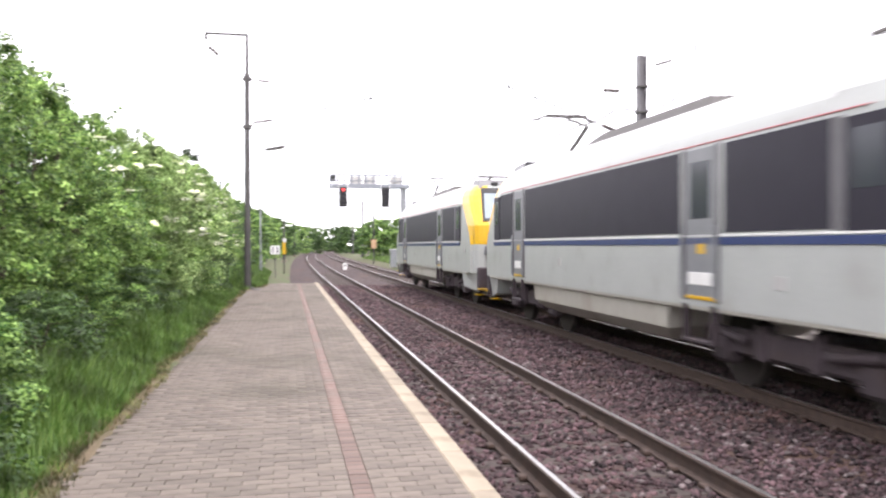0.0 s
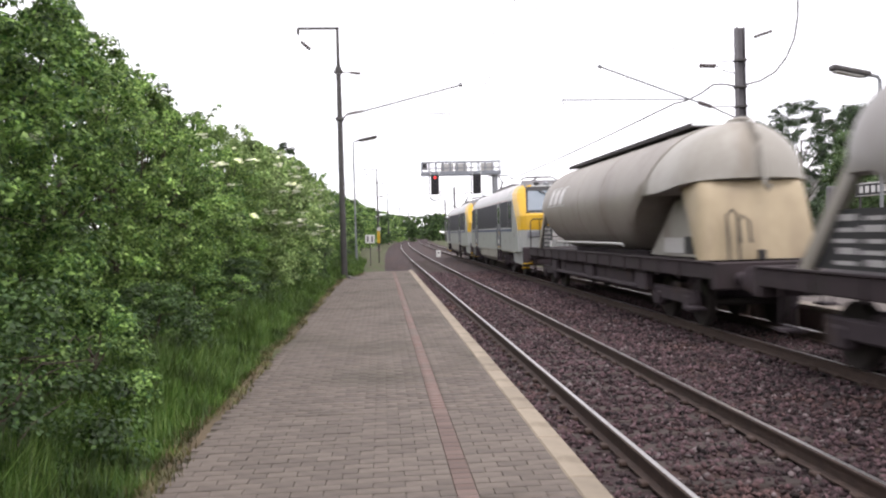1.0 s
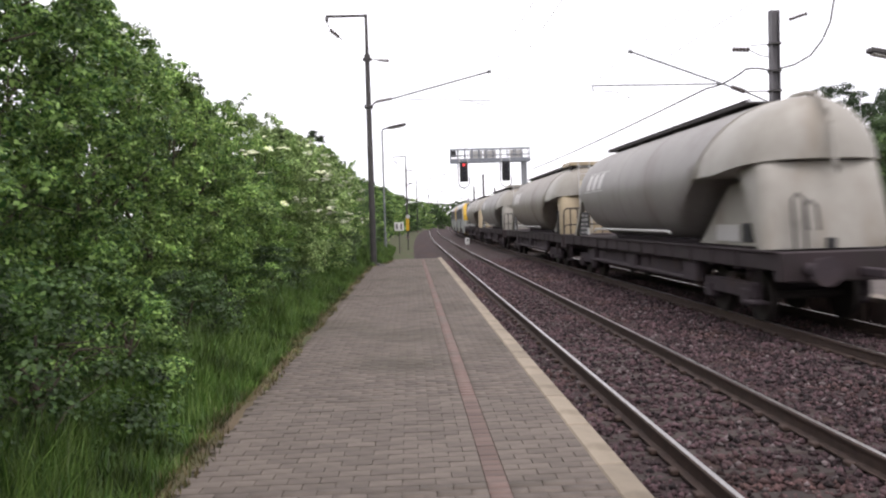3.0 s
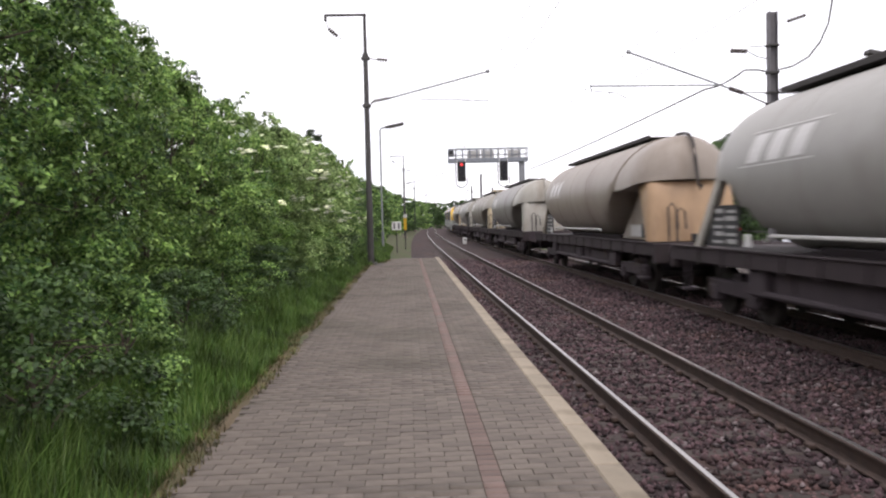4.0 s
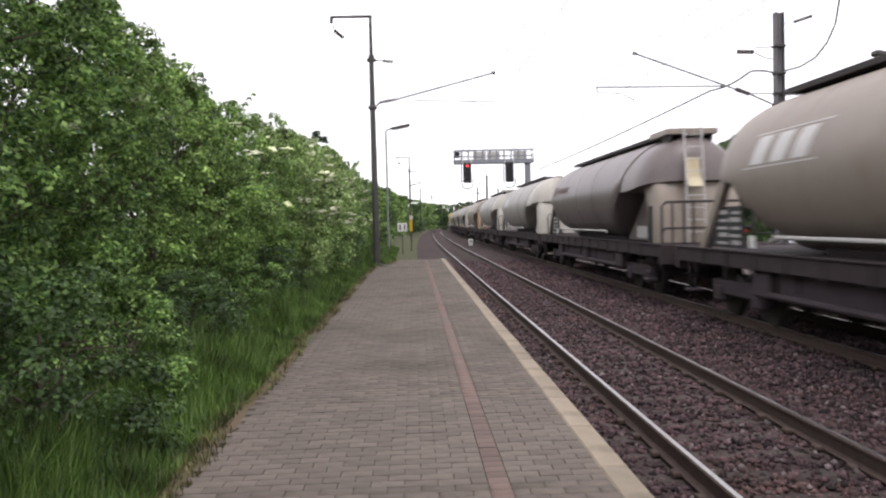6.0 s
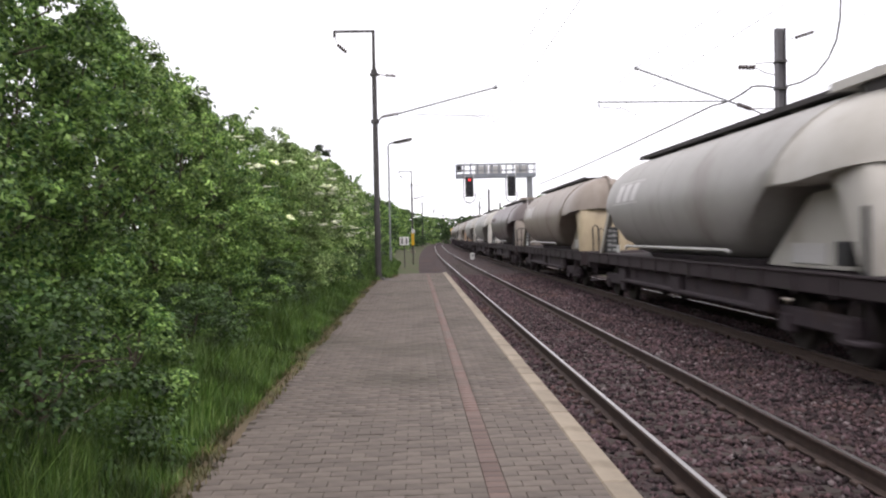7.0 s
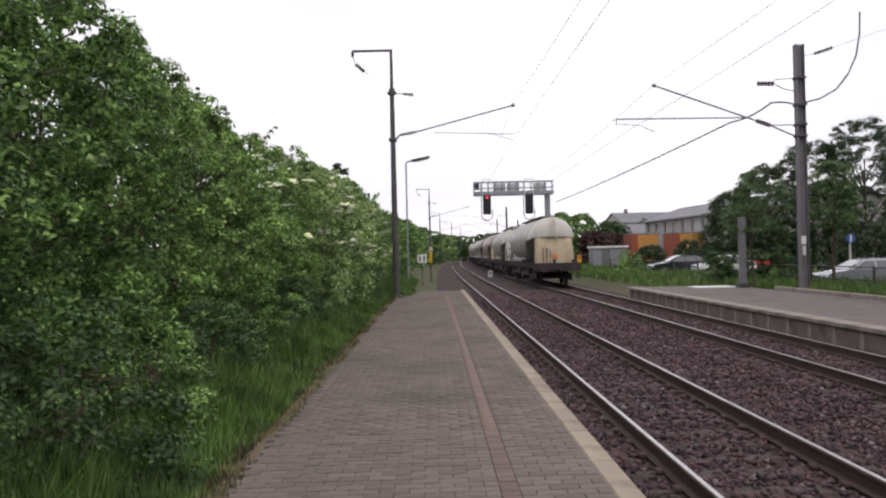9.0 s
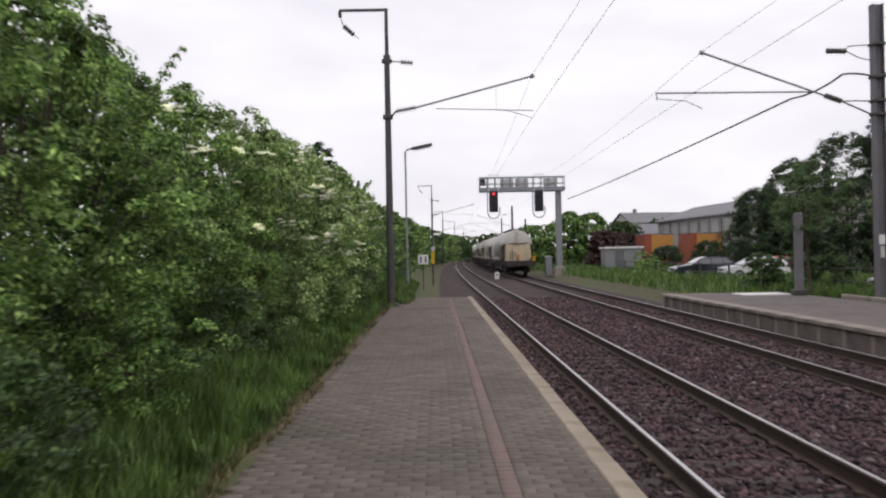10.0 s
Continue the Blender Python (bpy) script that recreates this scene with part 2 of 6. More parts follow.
def raw(name, verts, faces_n, material):
    """A mesh of many loose faces with faces_n corners each, from arrays."""
    me = bpy.data.meshes.new(name)
    verts = np.asarray(verts, np.float32).reshape(-1, 3)
    idx = np.asarray(faces_n, np.int32)
    me.vertices.add(len(verts))
    me.vertices.foreach_set("co", verts.ravel())
    k = idx.shape[1]
    me.loops.add(idx.size)
    me.loops.foreach_set("vertex_index", idx.ravel())
    me.polygons.add(len(idx))
    me.polygons.foreach_set("loop_start", np.arange(0, idx.size, k, dtype=np.int32))
    me.update(calc_edges=True)
    me.materials.append(material)
    return me


# ---- the line of the tracks ----
X1, X2, GAUGE = 2.99, 7.14, 1.505       # track centres, distance of the rail heads
BEND, RADIUS = 50.3, 3800.0


def bend(y):
    return (y - BEND) ** 2 / (2 * RADIUS) if y > BEND else 0.0


def heading(y):
    return -math.degrees(math.atan((y - BEND) / RADIUS)) if y > BEND else 0.0


STEPS = [-60, -30, -15] + [-10 + 3 * i for i in range(21)] + [55 + 6 * i for i in range(60)]


# ---- ground, one sheet ----
PZ, FPZ = 0.42, 0.29                    # heights of the two platforms
EDGE, FEDGE, LEFT = 1.31, 8.74, -1.5    # platform edges


def smooth(a, b, x):
    t = min(1.0, max(0.0, (x - a) / (b - a)))
    return t * t * (3 - 2 * t)


def ground_z(x, y):
    u = x - bend(y)
    past = smooth(34.5, 37.5, y)
    left = 0.36 * (1 - smooth(-1.6 + 0.0 * past, -1.55 + 1.6 * past, u))
    right = 0.16 * smooth(9.6 + 0.2 * past, 12.0, u) - 0.16 * smooth(14.5, 18, u)
    far = 0.006 * max(0.0, y - 150)
    z = -0.34 + (0.34 + left if u < 1 else 0) * (1 if u < -1.0 else 1 - smooth(-1.0, 0.6, u)) + (0.34 + right) * smooth(9.4, 11.0, u)
    if u < -3:
        z += 0.10 * smooth(-3, -8, u)
    return z + (min(far, 3.0) if abs(u - 4) > 14 else 0)


def build_ground():
    us = [-1500, -400, -120, -60, -30, -16, -9, -6, -4.4, -3.4, -2.6, -2.1, -1.75, -1.6, -1.5, -1.2, -0.8, -0.4, 0.0, 0.5, 1.0, 2.2, 5, 7.5, 9.2, 9.6, 10.2, 11, 12, 13, 14.5, 16, 18, 24, 34, 60, 120, 300, 1500]
    ys = [-600, -120, -40, -10] + [-5 + 1.5 * i for i in range(40)] + [58 + 6 * i for i in range(30)] + [260, 320, 420, 600, 1200, 3000]
    s = Shape()
    vs = [(u + bend(min(y, 420)), y, ground_z(u + bend(min(y, 420)), min(y, 420)) + (random.uniform(-0.03, 0.03) if -9 < u < -1.7 or 11 < u < 30 else 0)) for y in ys for u in us]
    n = len(us)
    fs = [(j * n + i, j * n + i + 1, (j + 1) * n + i + 1, (j + 1) * n + i) for j in range(len(ys) - 1) for i in range(n - 1)]
    s.add(vs, fs)
    single("ground", s, SOIL, "grassy ground with bare earth", "ground", "structure", smooth=True)


build_ground()


# ---- ballast and tracks ----
def along(section, ys, lift=0.0):
    """Rings of a cross-section (across, height) swept along the bend."""
    return [[(u + bend(y), y, z + lift) for u, z in section] for y in ys]


def build_ballast():
    s = Shape()
    prof = [(-0.9, -0.33), (-0.2, -0.30), (0.5, -0.24), (1.2, -0.21), (1.7, -0.20), (2.4, -0.205), (3.0, -0.215), (3.6, -0.205), (4.4, -0.20), (4.9, -0.23), (5.2, -0.25), (5.6, -0.21), (6.4, -0.205), (7.1, -0.215), (7.9, -0.205), (8.6, -0.20), (9.2, -0.23), (9.9, -0.30)]
    rings = along(prof, STEPS)
    s.loft(rings, cap=False, closed=False)
    s.f = [q[::-1] for q in s.f]
    single("track_bed", s, BALLAST, "brown rust-stained ballast bed under both tracks", "track bed", "structure", smooth=True)


build_ballast()


def build_stones():
    rng = np.random.default_rng(3)
    n = 60000
    y = 2.5 + 42 * rng.random(n) ** 1.7
    u = rng.uniform(1.36, 8.7, n)
    keep = np.ones(n, bool)
    for x in (X1 - GAUGE / 2, X1 + GAUGE / 2, X2 - GAUGE / 2, X2 + GAUGE / 2):
        keep &= abs(u - x) > 0.10
    sl = (np.abs(((y + 6) % 0.6) - 0.3) > 0.19) & ((np.abs(u - X1) < 1.3) | (np.abs(u - X2) < 1.3))
    keep &= ~(sl & (rng.random(n) < 0.22))
    y, u = y[keep], u[keep]
    n = len(y)
    base = np.array([(1, 0, 0), (-1, 0, 0), (0, 1, 0), (0, -1, 0), (0, 0, 1), (0, 0, -1)], float)
    size = rng.uniform(0.018, 0.046, n) * (1 + y / 60)
    v = base[None] * rng.uniform(0.55, 1.25, (n, 6, 1)) + rng.normal(0, 0.22, (n, 6, 3))
    a = rng.random(n) * 6.28
    c, s = np.cos(a)[:, None], np.sin(a)[:, None]
    v = np.stack([v[..., 0] * c - v[..., 1] * s, v[..., 0] * s + v[..., 1] * c, v[..., 2] * 0.8], -1) * size[:, None, None]
    dip = -0.205 - 0.04 * np.exp(-((u - 5.15) / 0.3) ** 2)
    v += np.stack([u, y, dip + rng.uniform(-0.004, 0.022, n)], -1)[:, None, :]
    f = np.array([(0, 2, 4), (2, 1, 4), (1, 3, 4), (3, 0, 4), (2, 0, 5), (1, 2, 5), (3, 1, 5), (0, 3, 5)])
    idx = (f[None] + 6 * np.arange(n)[:, None, None]).reshape(-1, 3)
    me = raw("ballast_stones", v, idx, STONE)
    me.materials.append(PALE_STONE)
    me.polygons.foreach_set("material_index", np.repeat((rng.random(n) < 0.06).astype(np.int32), 8))
    ob = new("ballast_stones", me)
    tagged(ob, "loose brown and grey ballast stones between the rails", "ballast", kind="stuff")


build_stones()

RAIL = [(-0.075, -0.172), (-0.075, -0.160), (-0.012, -0.145), (-0.012, -0.045), (-0.036, -0.034), (-0.036, -0.010), (-0.022, 0.0), (0.022, 0.0), (0.036, -0.010), (0.036, -0.034), (0.012, -0.045), (0.012, -0.145), (0.075, -0.160), (0.075, -0.172)]


def build_track(x, label):
    track = thing("track", (0, 0, 0), 0, label, "railway track", "tracks", "structure")
    for side in (-1, 1):
        s = Shape()
        s.loft(along([(x + side * GAUGE / 2 + a, b) for a, b in RAIL[::-1]], STEPS), cap=True)
        n = len(RAIL)
        for i in range(len(STEPS) - 1):
            s.m[i * n + 6] = 1
        part("rail", s, [RAIL_SIDE, RAIL_TOP], track, "rusty steel rail with a polished running surface")
    me = Shape().box(-1.3, 1.3, -0.12, 0.12, -0.36, -0.194, 0.02).mesh("sleeper", SLEEPER)
    clip = Shape()
    for side in (-1, 1):
        for k in (-1, 1):
            cx = side * GAUGE / 2 + k * 0.11
            clip.box(cx - 0.035, cx + 0.035, -0.06, 0.06, -0.182, -0.135, 0.012)
    cm = clip.mesh("rail_clip", RAIL_SIDE)
    for i in range(118):
        y = -6 + 0.6 * i
        sl = new("sleeper", me)
        sl.parent, sl.location = track, (x + bend(y) + random.uniform(-0.01, 0.01), y, random.uniform(-0.008, 0.004))
        if 2 < y < 26:
            c = new("rail_clip", cm)
            c.parent, c.location = track, (x + bend(y), y, 0)


build_track(X1, "empty railway track with shiny rails beside the paved platform")
build_track(X2, "second railway track on which the freight train runs")


# ---- near platform ----
PEND = 34.7
ROWS_Y, PW, PL = 3.6, 0.20, 0.11


def build_platform():
    s = Shape()
    outline = [(LEFT, -25), (EDGE - 0.18, -25), (EDGE - 0.18, PEND), (-0.72, PEND), (-0.95, 31.5), (LEFT, 28.5)]
    lo, hi = [(x, y, -0.4) for x, y in outline], [(x, y, PZ - 0.012) for x, y in outline]
    n = len(outline)
    s.add(lo + hi, [tuple(range(n, 2 * n)), tuple(range(n))[::-1]] + [(i, (i + 1) % n, n + (i + 1) % n, n + i) for i in range(n)])
    pf = single("platform", s, JOINT, "long paved railway platform with sand joints", "platform", "structure")
    wall = Shape().box(EDGE - 0.18, EDGE - 0.06, -25, PEND, -0.4, PZ - 0.125, 0.01)
    part("platform_wall", wall, CONCRETE, pf, "stained concrete platform wall")
    sm = [Shape().box(-0.09, 0.09, -0.495, 0.495, -0.12, 0, 0.012).mesh("kerb_slab", KERB)]
    for i in range(60):
        y = -24.5 + i
        if y > PEND:
            break
        k = new("kerb_slab", sm[0])
        k.parent, k.location = pf, (EDGE - 0.09 + random.uniform(-0.004, 0.004), y, PZ + 0.004 + random.uniform(-0.003, 0.003))
    return pf


PLATFORM = build_platform()


def left_edge(y):
    return LEFT if y < 28.5 else (LEFT + (y - 28.5) / 3 * 0.55 if y < 31.5 else -0.95 + (y - 31.5) / 3.2 * 0.23)


# ---- soil and moss that creep over the platform's border ----
def build_border():
    s, ys = Shape(), [1.5 + 0.16 * i for i in range(205)]
    vs = []
    for y in ys:
        e = left_edge(min(y, PEND))
        creep = 0.06 + 0.06 * noise.noise(Vector((0, y * 0.8, 3.1))) + 0.04 * noise.noise(Vector((0, y * 3.7, 9.2)))
        vs += [(e - 0.14, y, PZ - 0.09), (e - 0.02, y, PZ + 0.012), (e + max(0.02, creep) * 0.6, y, PZ + 0.010), (e + max(0.03, creep), y, PZ - 0.004)]
    n = 4
    s.add(vs, [(j * n + i, j * n + i + 1, (j + 1) * n + i + 1, (j + 1) * n + i) for j in range(len(ys) - 1) for i in range(n - 1)])
    single("border_soil", s, DIRT, "brown soil and moss along the platform's border", "soil", "structure", smooth=True)


build_border()


# ---- verge grass ----
def blades(name, n, place, h0, h1, w, material, label, seed=1, lean=0.35):
    rng = np.random.default_rng(seed)
    p = place(rng, n)
    n = len(p)
    h = rng.uniform(h0, h1, n) * p[:, 3]
    a = rng.random(n) * 6.283
    d = np.stack([np.cos(a), np.sin(a)], -1)
    ww = w * (0.6 + 0.8 * rng.random(n)) * (1 + p[:, 1] / 25)
    side = np.stack([-d[:, 1], d[:, 0], 0 * a], -1) * ww[:, None] / 2
    ln = h * rng.uniform(0.05, lean * 2, n)
    b = p[:, :3]
    mid = b + np.stack([d[:, 0] * ln * 0.35, d[:, 1] * ln * 0.35, h * 0.6], -1)
    tip = b + np.stack([d[:, 0] * ln, d[:, 1] * ln, h], -1)
    v = np.stack([b - side, b + side, mid + side * 0.8, mid - side * 0.8, tip], 1)
    i = 5 * np.arange(n)[:, None]
    tri = np.concatenate([i + np.array([0, 1, 2]), i + np.array([0, 2, 3]), i + np.array([3, 2, 4])], 0)
    ob = new(name, raw(name, v, tri, material))
    return tagged(ob, label, "grass", kind="stuff")


def verge_place(rng, n):
    y = 3.0 + 47 * rng.random(n) ** 1.6
    e = np.array([left_edge(q) if q < PEND else -0.9 for q in y])
    w = np.where(y < 30, 1.25, 1.6)
    u = e - 0.04 - w * rng.random(n) ** 1.2
    d = e - u
    scale = np.clip(0.30 + 0.95 * d, 0.2, 1.0) * (0.6 + 0.4 * np.sin(y * 1.3 + 2.2 * np.sin(y * 0.37)) ** 2)
    b = np.array([bend(q) for q in y])
    return np.stack([u + b, y, np.full(n, 0.33), scale], -1)


blades("verge_grass", 56000, verge_place, 0.25, 0.75, 0.011, GRASS, "tall green grass between platform and hedge", 5)


def dry_place(rng, n):
    y = 3.0 + 30 * rng.random(n) ** 1.3
    e = np.array([left_edge(q) for q in y])
    return np.stack([e + 0.10 * rng.random(n) * (1 + np.sin(y * 2.1) * np.sin(y * 0.7)) - 0.18 * rng.random(n), y, np.full(n, 0.38), np.ones(n)], -1)


blades("verge_weeds", 14000, dry_place, 0.03, 0.11, 0.010, DRY, "low dry weeds along the platform border", 6)


def bank_place(rng, n):
    y = 36 + 90 * rng.random(n) ** 1.4
    u = 10.6 + 14 * rng.random(n)
    b = np.array([bend(q) for q in y])
    return np.stack([u + b, y, np.full(n, 0.1), 0.5 + 0.5 * rng.random(n)], -1)


blades("bank_grass", 18000, bank_place, 0.3, 0.75, 0.02, GRASS, "tall grass beside the second track", 7)


def right_place(rng, n):
    y = 12 + 30 * rng.random(n)
    u = 13.6 + 4.4 * rng.random(n)
    return np.stack([u, y, np.full(n, 0.18), 0.5 + 0.5 * rng.random(n)], -1)


blades("parking_grass", 12000, right_place, 0.2, 0.55, 0.016, GRASS, "grass strip between platform and parked cars", 8)


# ---- shrubs and trees ----
def leaves(rng, centres, radii, per, size, flat=0.6, up=0.75):
    """Folded leaves on the shells of many clumps."""
    k = len(centres)
    n = k * per
    c = np.repeat(centres, per, 0)
    r = np.repeat(radii, per)
    d = rng.normal(size=(n, 3))
    d /= np.linalg.norm(d, axis=1)[:, None]
    d[:, 2] = np.where(d[:, 2] < -0.3, -d[:, 2], d[:, 2])
    q = c + d * (r * rng.uniform(0.55, 1.08, n))[:, None] * np.array([1, 1, flat])
    nrm = d + rng.normal(0, 0.5, (n, 3)) + np.array([0, 0, up])
    nrm /= np.linalg.norm(nrm, axis=1)[:, None]
    t = np.cross(nrm, rng.normal(size=(n, 3)))
    t /= np.linalg.norm(t, axis=1)[:, None]
    s = np.cross(nrm, t)
    L = (size * rng.uniform(0.6, 1.35, n))[:, None]
    v = np.stack([q - t * L * 0.5, q + s * L * 0.33 + nrm * L * 0.08, q + t * L * 0.55 - nrm * L * 0.06, q - s * L * 0.33 + nrm * L * 0.08], 1)
    i = 4 * np.arange(n)[:, None]
    tri = np.concatenate([i + np.array([0, 1, 2]), i + np.array([0, 2, 3])], 1).reshape(-1, 3)
    return v.reshape(-1, 3), tri


def limbs(rng, height, spread, n, base_r):
    s = Shape()
    top = Vector((rng.normal(0, 0.1), rng.normal(0, 0.1), height * 0.75))
    s.tube([(0, 0, -0.1), (top.x * 0.4, top.y * 0.4, height * 0.35), top], base_r, 8, base_r * 0.35)
    for _ in range(n):
        z = rng.uniform(0.15, 0.6) * height
        a = rng.random() * 6.283
        r = spread * rng.uniform(0.5, 0.95)
        s.tube([(top.x * z / height, top.y * z / height, z), (r * 0.45 * math.cos(a), r * 0.45 * math.sin(a), z + 0.18 * height), (r * math.cos(a), r * math.sin(a), z + rng.uniform(0.15, 0.35) * height)], base_r * 0.45, 6, base_r * 0.1)
    return s


def plant(name, at, half, height, clumps, per, size, material, label, category, seed, low=0.0, trunk=0.07, clump=(0.22, 0.5), group="", blossoms=0, side=None, core=0.72, flat=0.62, up=0.75, shoots=0):
    """A bush or tree: limbs, and a crown of leaf clumps that fill an uneven ellipsoid-like body. half: its half widths."""
    rng = np.random.default_rng(seed)
    t = thing(name, at, 0, label, category, group)
    wood = limbs(rng, height, min(half), 9, trunk)
    sc, sr = [], []
    for _ in range(shoots):
        a, f = rng.random() * 6.283, rng.random() ** 0.5 * 0.75
        x, y, z = half[0] * f * math.cos(a), half[1] * f * math.sin(a), height * (0.40 + 0.58 * math.sqrt(1 - f * f))
        lx, ly, n = rng.normal(0, 0.03), rng.normal(0, 0.03), rng.integers(4, 8)
        wood.tube([(x * 0.85, y * 0.85, z - 1.0), (x, y, z - 0.3), (x + lx * n, y + ly * n, z + 0.08 * n - 0.3)], 0.012, 4, 0.004)
        for q in range(n + 3):
            sc.append((x + lx * (q - 2), y + ly * (q - 2), z + 0.08 * (q - 2) - 0.32))
            sr.append(0.14 * (1 - 0.75 * q / (n + 3)))
    part("trunk", wood, BARK, t, smooth=True)
    ph = rng.random(6) * 6.283
    cs, rs = [], []
    while len(cs) < clumps:
        a, z = rng.random() * 6.283, rng.uniform(low, 1.0)
        out = math.sqrt(max(0.0, 1 - ((z - 0.42) / 0.6) ** 2)) if z > 0.42 else 0.82 + 0.43 * z
        out *= 0.84 + 0.12 * math.sin(3 * a + ph[0]) + 0.10 * math.sin(5 * a + 9 * z + ph[1]) + 0.08 * math.sin(11 * z + ph[2] + 2 * a)
        out *= 1.0 + 0.42 * noise.noise(Vector((at[0] + half[0] * math.cos(a), at[1] + half[1] * math.sin(a), height * z)) * 0.95)
        if side and math.cos(a) * side < -0.35:
            continue
        f = out * (core + (1 - core) * rng.random() ** 0.5)
        cs.append((half[0] * f * math.cos(a), half[1] * f * math.sin(a), height * z + rng.normal(0, 0.08)))
        rs.append(rng.uniform(*clump) * (1.0 - 0.35 * z))
    v, tri = leaves(rng, np.array(cs), np.array(rs), per, size, flat, up)
    if shoots:
        sv, st = leaves(rng, np.array(sc), np.array(sr), 16, size * 0.9, 1.0, 0.3)
        v, tri = np.concatenate([v, sv]), np.concatenate([tri, st + len(v)])
    v[:, 2] = np.maximum(v[:, 2], 0.02)
    crown = new("crown", raw("crown", v, tri, material))
    crown.parent = t
    for _ in range(blossoms):
        a, z = rng.normal(-0.7, 0.6), rng.uniform(0.4, 0.95)
        o = 0.97 * (math.sqrt(max(0.0, 1 - ((z - 0.42) / 0.6) ** 2)) if z > 0.42 else 1)
        cx, cy, cz = half[0] * o * math.cos(a), half[1] * o * math.sin(a), height * z
        cc = np.array([(cx, cy, cz)]) + rng.normal(0, 0.08, (6, 3)) * np.array([1, 1, 0.35])
        bv, bt = leaves(rng, cc, np.full(6, 0.06), 34, 0.036, 0.3, 0.9)
        b = new("flower_head", raw("flower_head", bv, bt, BLOSSOM))
        b.parent = t
        tagged(b, "cream flower head", kind="stuff")
    return t


def build_hedge():
    rng = np.random.default_rng(11)
    hedge = "hedge along the platform"
    # near shrubs with small leaves
    rows = [(2.0, 5.2, 0), (4.4, 5.6, 0), (6.6, 5.65, 0), (8.8, 5.3, 0), (11.0, 5.0, 2), (13.2, 4.7, 2), (15.4, 4.5, 0), (17.6, 4.5, 2), (19.8, 4.5, 1), (22.0, 4.5, 1), (24.4, 4.4, 2), (27.0, 4.6, 1), (30.0, 4.8, 2), (33.5, 4.6, 1), (37.5, 4.8, 1)]
    for i, (y, h, k) in enumerate(rows):
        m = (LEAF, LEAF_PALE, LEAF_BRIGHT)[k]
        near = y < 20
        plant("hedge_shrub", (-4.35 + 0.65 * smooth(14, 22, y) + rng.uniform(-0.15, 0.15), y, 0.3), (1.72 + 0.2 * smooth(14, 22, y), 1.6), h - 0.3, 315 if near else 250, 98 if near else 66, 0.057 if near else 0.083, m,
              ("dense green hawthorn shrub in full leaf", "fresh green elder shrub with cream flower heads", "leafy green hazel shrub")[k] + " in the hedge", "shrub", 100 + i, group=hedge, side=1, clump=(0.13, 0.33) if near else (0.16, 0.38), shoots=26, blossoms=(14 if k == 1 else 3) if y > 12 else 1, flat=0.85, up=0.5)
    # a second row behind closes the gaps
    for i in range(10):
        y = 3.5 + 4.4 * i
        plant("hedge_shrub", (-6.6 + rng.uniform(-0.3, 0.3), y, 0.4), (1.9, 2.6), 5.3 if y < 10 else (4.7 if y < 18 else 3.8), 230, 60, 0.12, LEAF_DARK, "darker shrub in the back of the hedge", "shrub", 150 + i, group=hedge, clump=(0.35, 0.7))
    # small shoots in front
    for i, (x, y, h) in enumerate([(-2.5, 5.4, 1.35), (-2.65, 7.3, 1.2), (-2.75, 9.6, 1.1), (-2.8, 12.5, 1.3), (-2.8, 16, 1.2), (-2.5, 21, 1.5), (-2.3, 26, 1.9), (-2.2, 31.5, 2.4), (-2.0, 36, 2.6)]):
        plant("bush", (x, y, 0.3), (0.75, 1.0), h, 80, 130, 0.042, LEAF if i % 2 else LEAF_DARK, "low leafy bush at the foot of the hedge", "bush", 200 + i, trunk=0.03, clump=(0.15, 0.3), group="bushes under the hedge")
    for i, (x, y, h, w) in enumerate([(-5.0, 43, 5.1, 2.2), (-4.4, 49, 4.9, 2.3), (-4.6, 56, 4.8, 2.5), (-4.8, 64, 5.2, 2.8), (-4.4, 74, 5.3, 3.2), (-4.6, 86, 5.8, 3.6), (-4.4, 100, 6.0, 4.2), (-4.0, 118, 6.0, 5.0), (-2.8, 140, 6.2, 6.0), (-1.2, 168, 6.4, 7.0)]):
        plant("hedge_shrub", (x, y, 0.3), (w * 0.85, w * 1.5), h, 220, 60, 0.13 + y * 0.0012, (LEAF_BRIGHT, LEAF, LEAF_DARK)[i % 3], "green shrub farther along the hedge", "shrub", 300 + i, group=hedge, clump=(0.4, 0.9))

    plant("sapling", (-3.05, 27.0, 0.3), (0.6, 0.6), 4.75, 90, 70, 0.055, LEAF_TREE, "thin dark sapling that tops the hedge", "tree", 340, low=0.6, trunk=0.035, clump=(0.12, 0.26), core=0.3)


build_hedge()


# ---- the train ----
def painted(name, a, b, stain, at=0.52, rough=0.45):
    return mat(name, a, b, rough, 0.0, scale=0.7, fine=9, bump=0.03, dist=0.004, stretch=(1.0, 0.8, 0.4), stain=stain, stain_scale=1.1, stain_at=at, spec=0.45)


TANK = painted("grey_tank_paint", (0.262, 0.250, 0.232), (0.215, 0.203, 0.188), (0.175, 0.156, 0.138))
TANK_WARM = painted("dusty_grey_tank_paint", (0.265, 0.240, 0.205), (0.215, 0.192, 0.162), (0.17, 0.145, 0.118))
TANK_LIGHT = painted("light_tank_paint", (0.345, 0.338, 0.315), (0.295, 0.285, 0.262), (0.235, 0.215, 0.19))
TANK_DARK = painted("brown_grey_tank_paint", (0.175, 0.148, 0.142), (0.14, 0.118, 0.114), (0.115, 0.092, 0.088), rough=0.36)
TANK_BROWN = painted("dusty_tank_paint", (0.30, 0.26, 0.22), (0.25, 0.21, 0.175), (0.21, 0.17, 0.135))
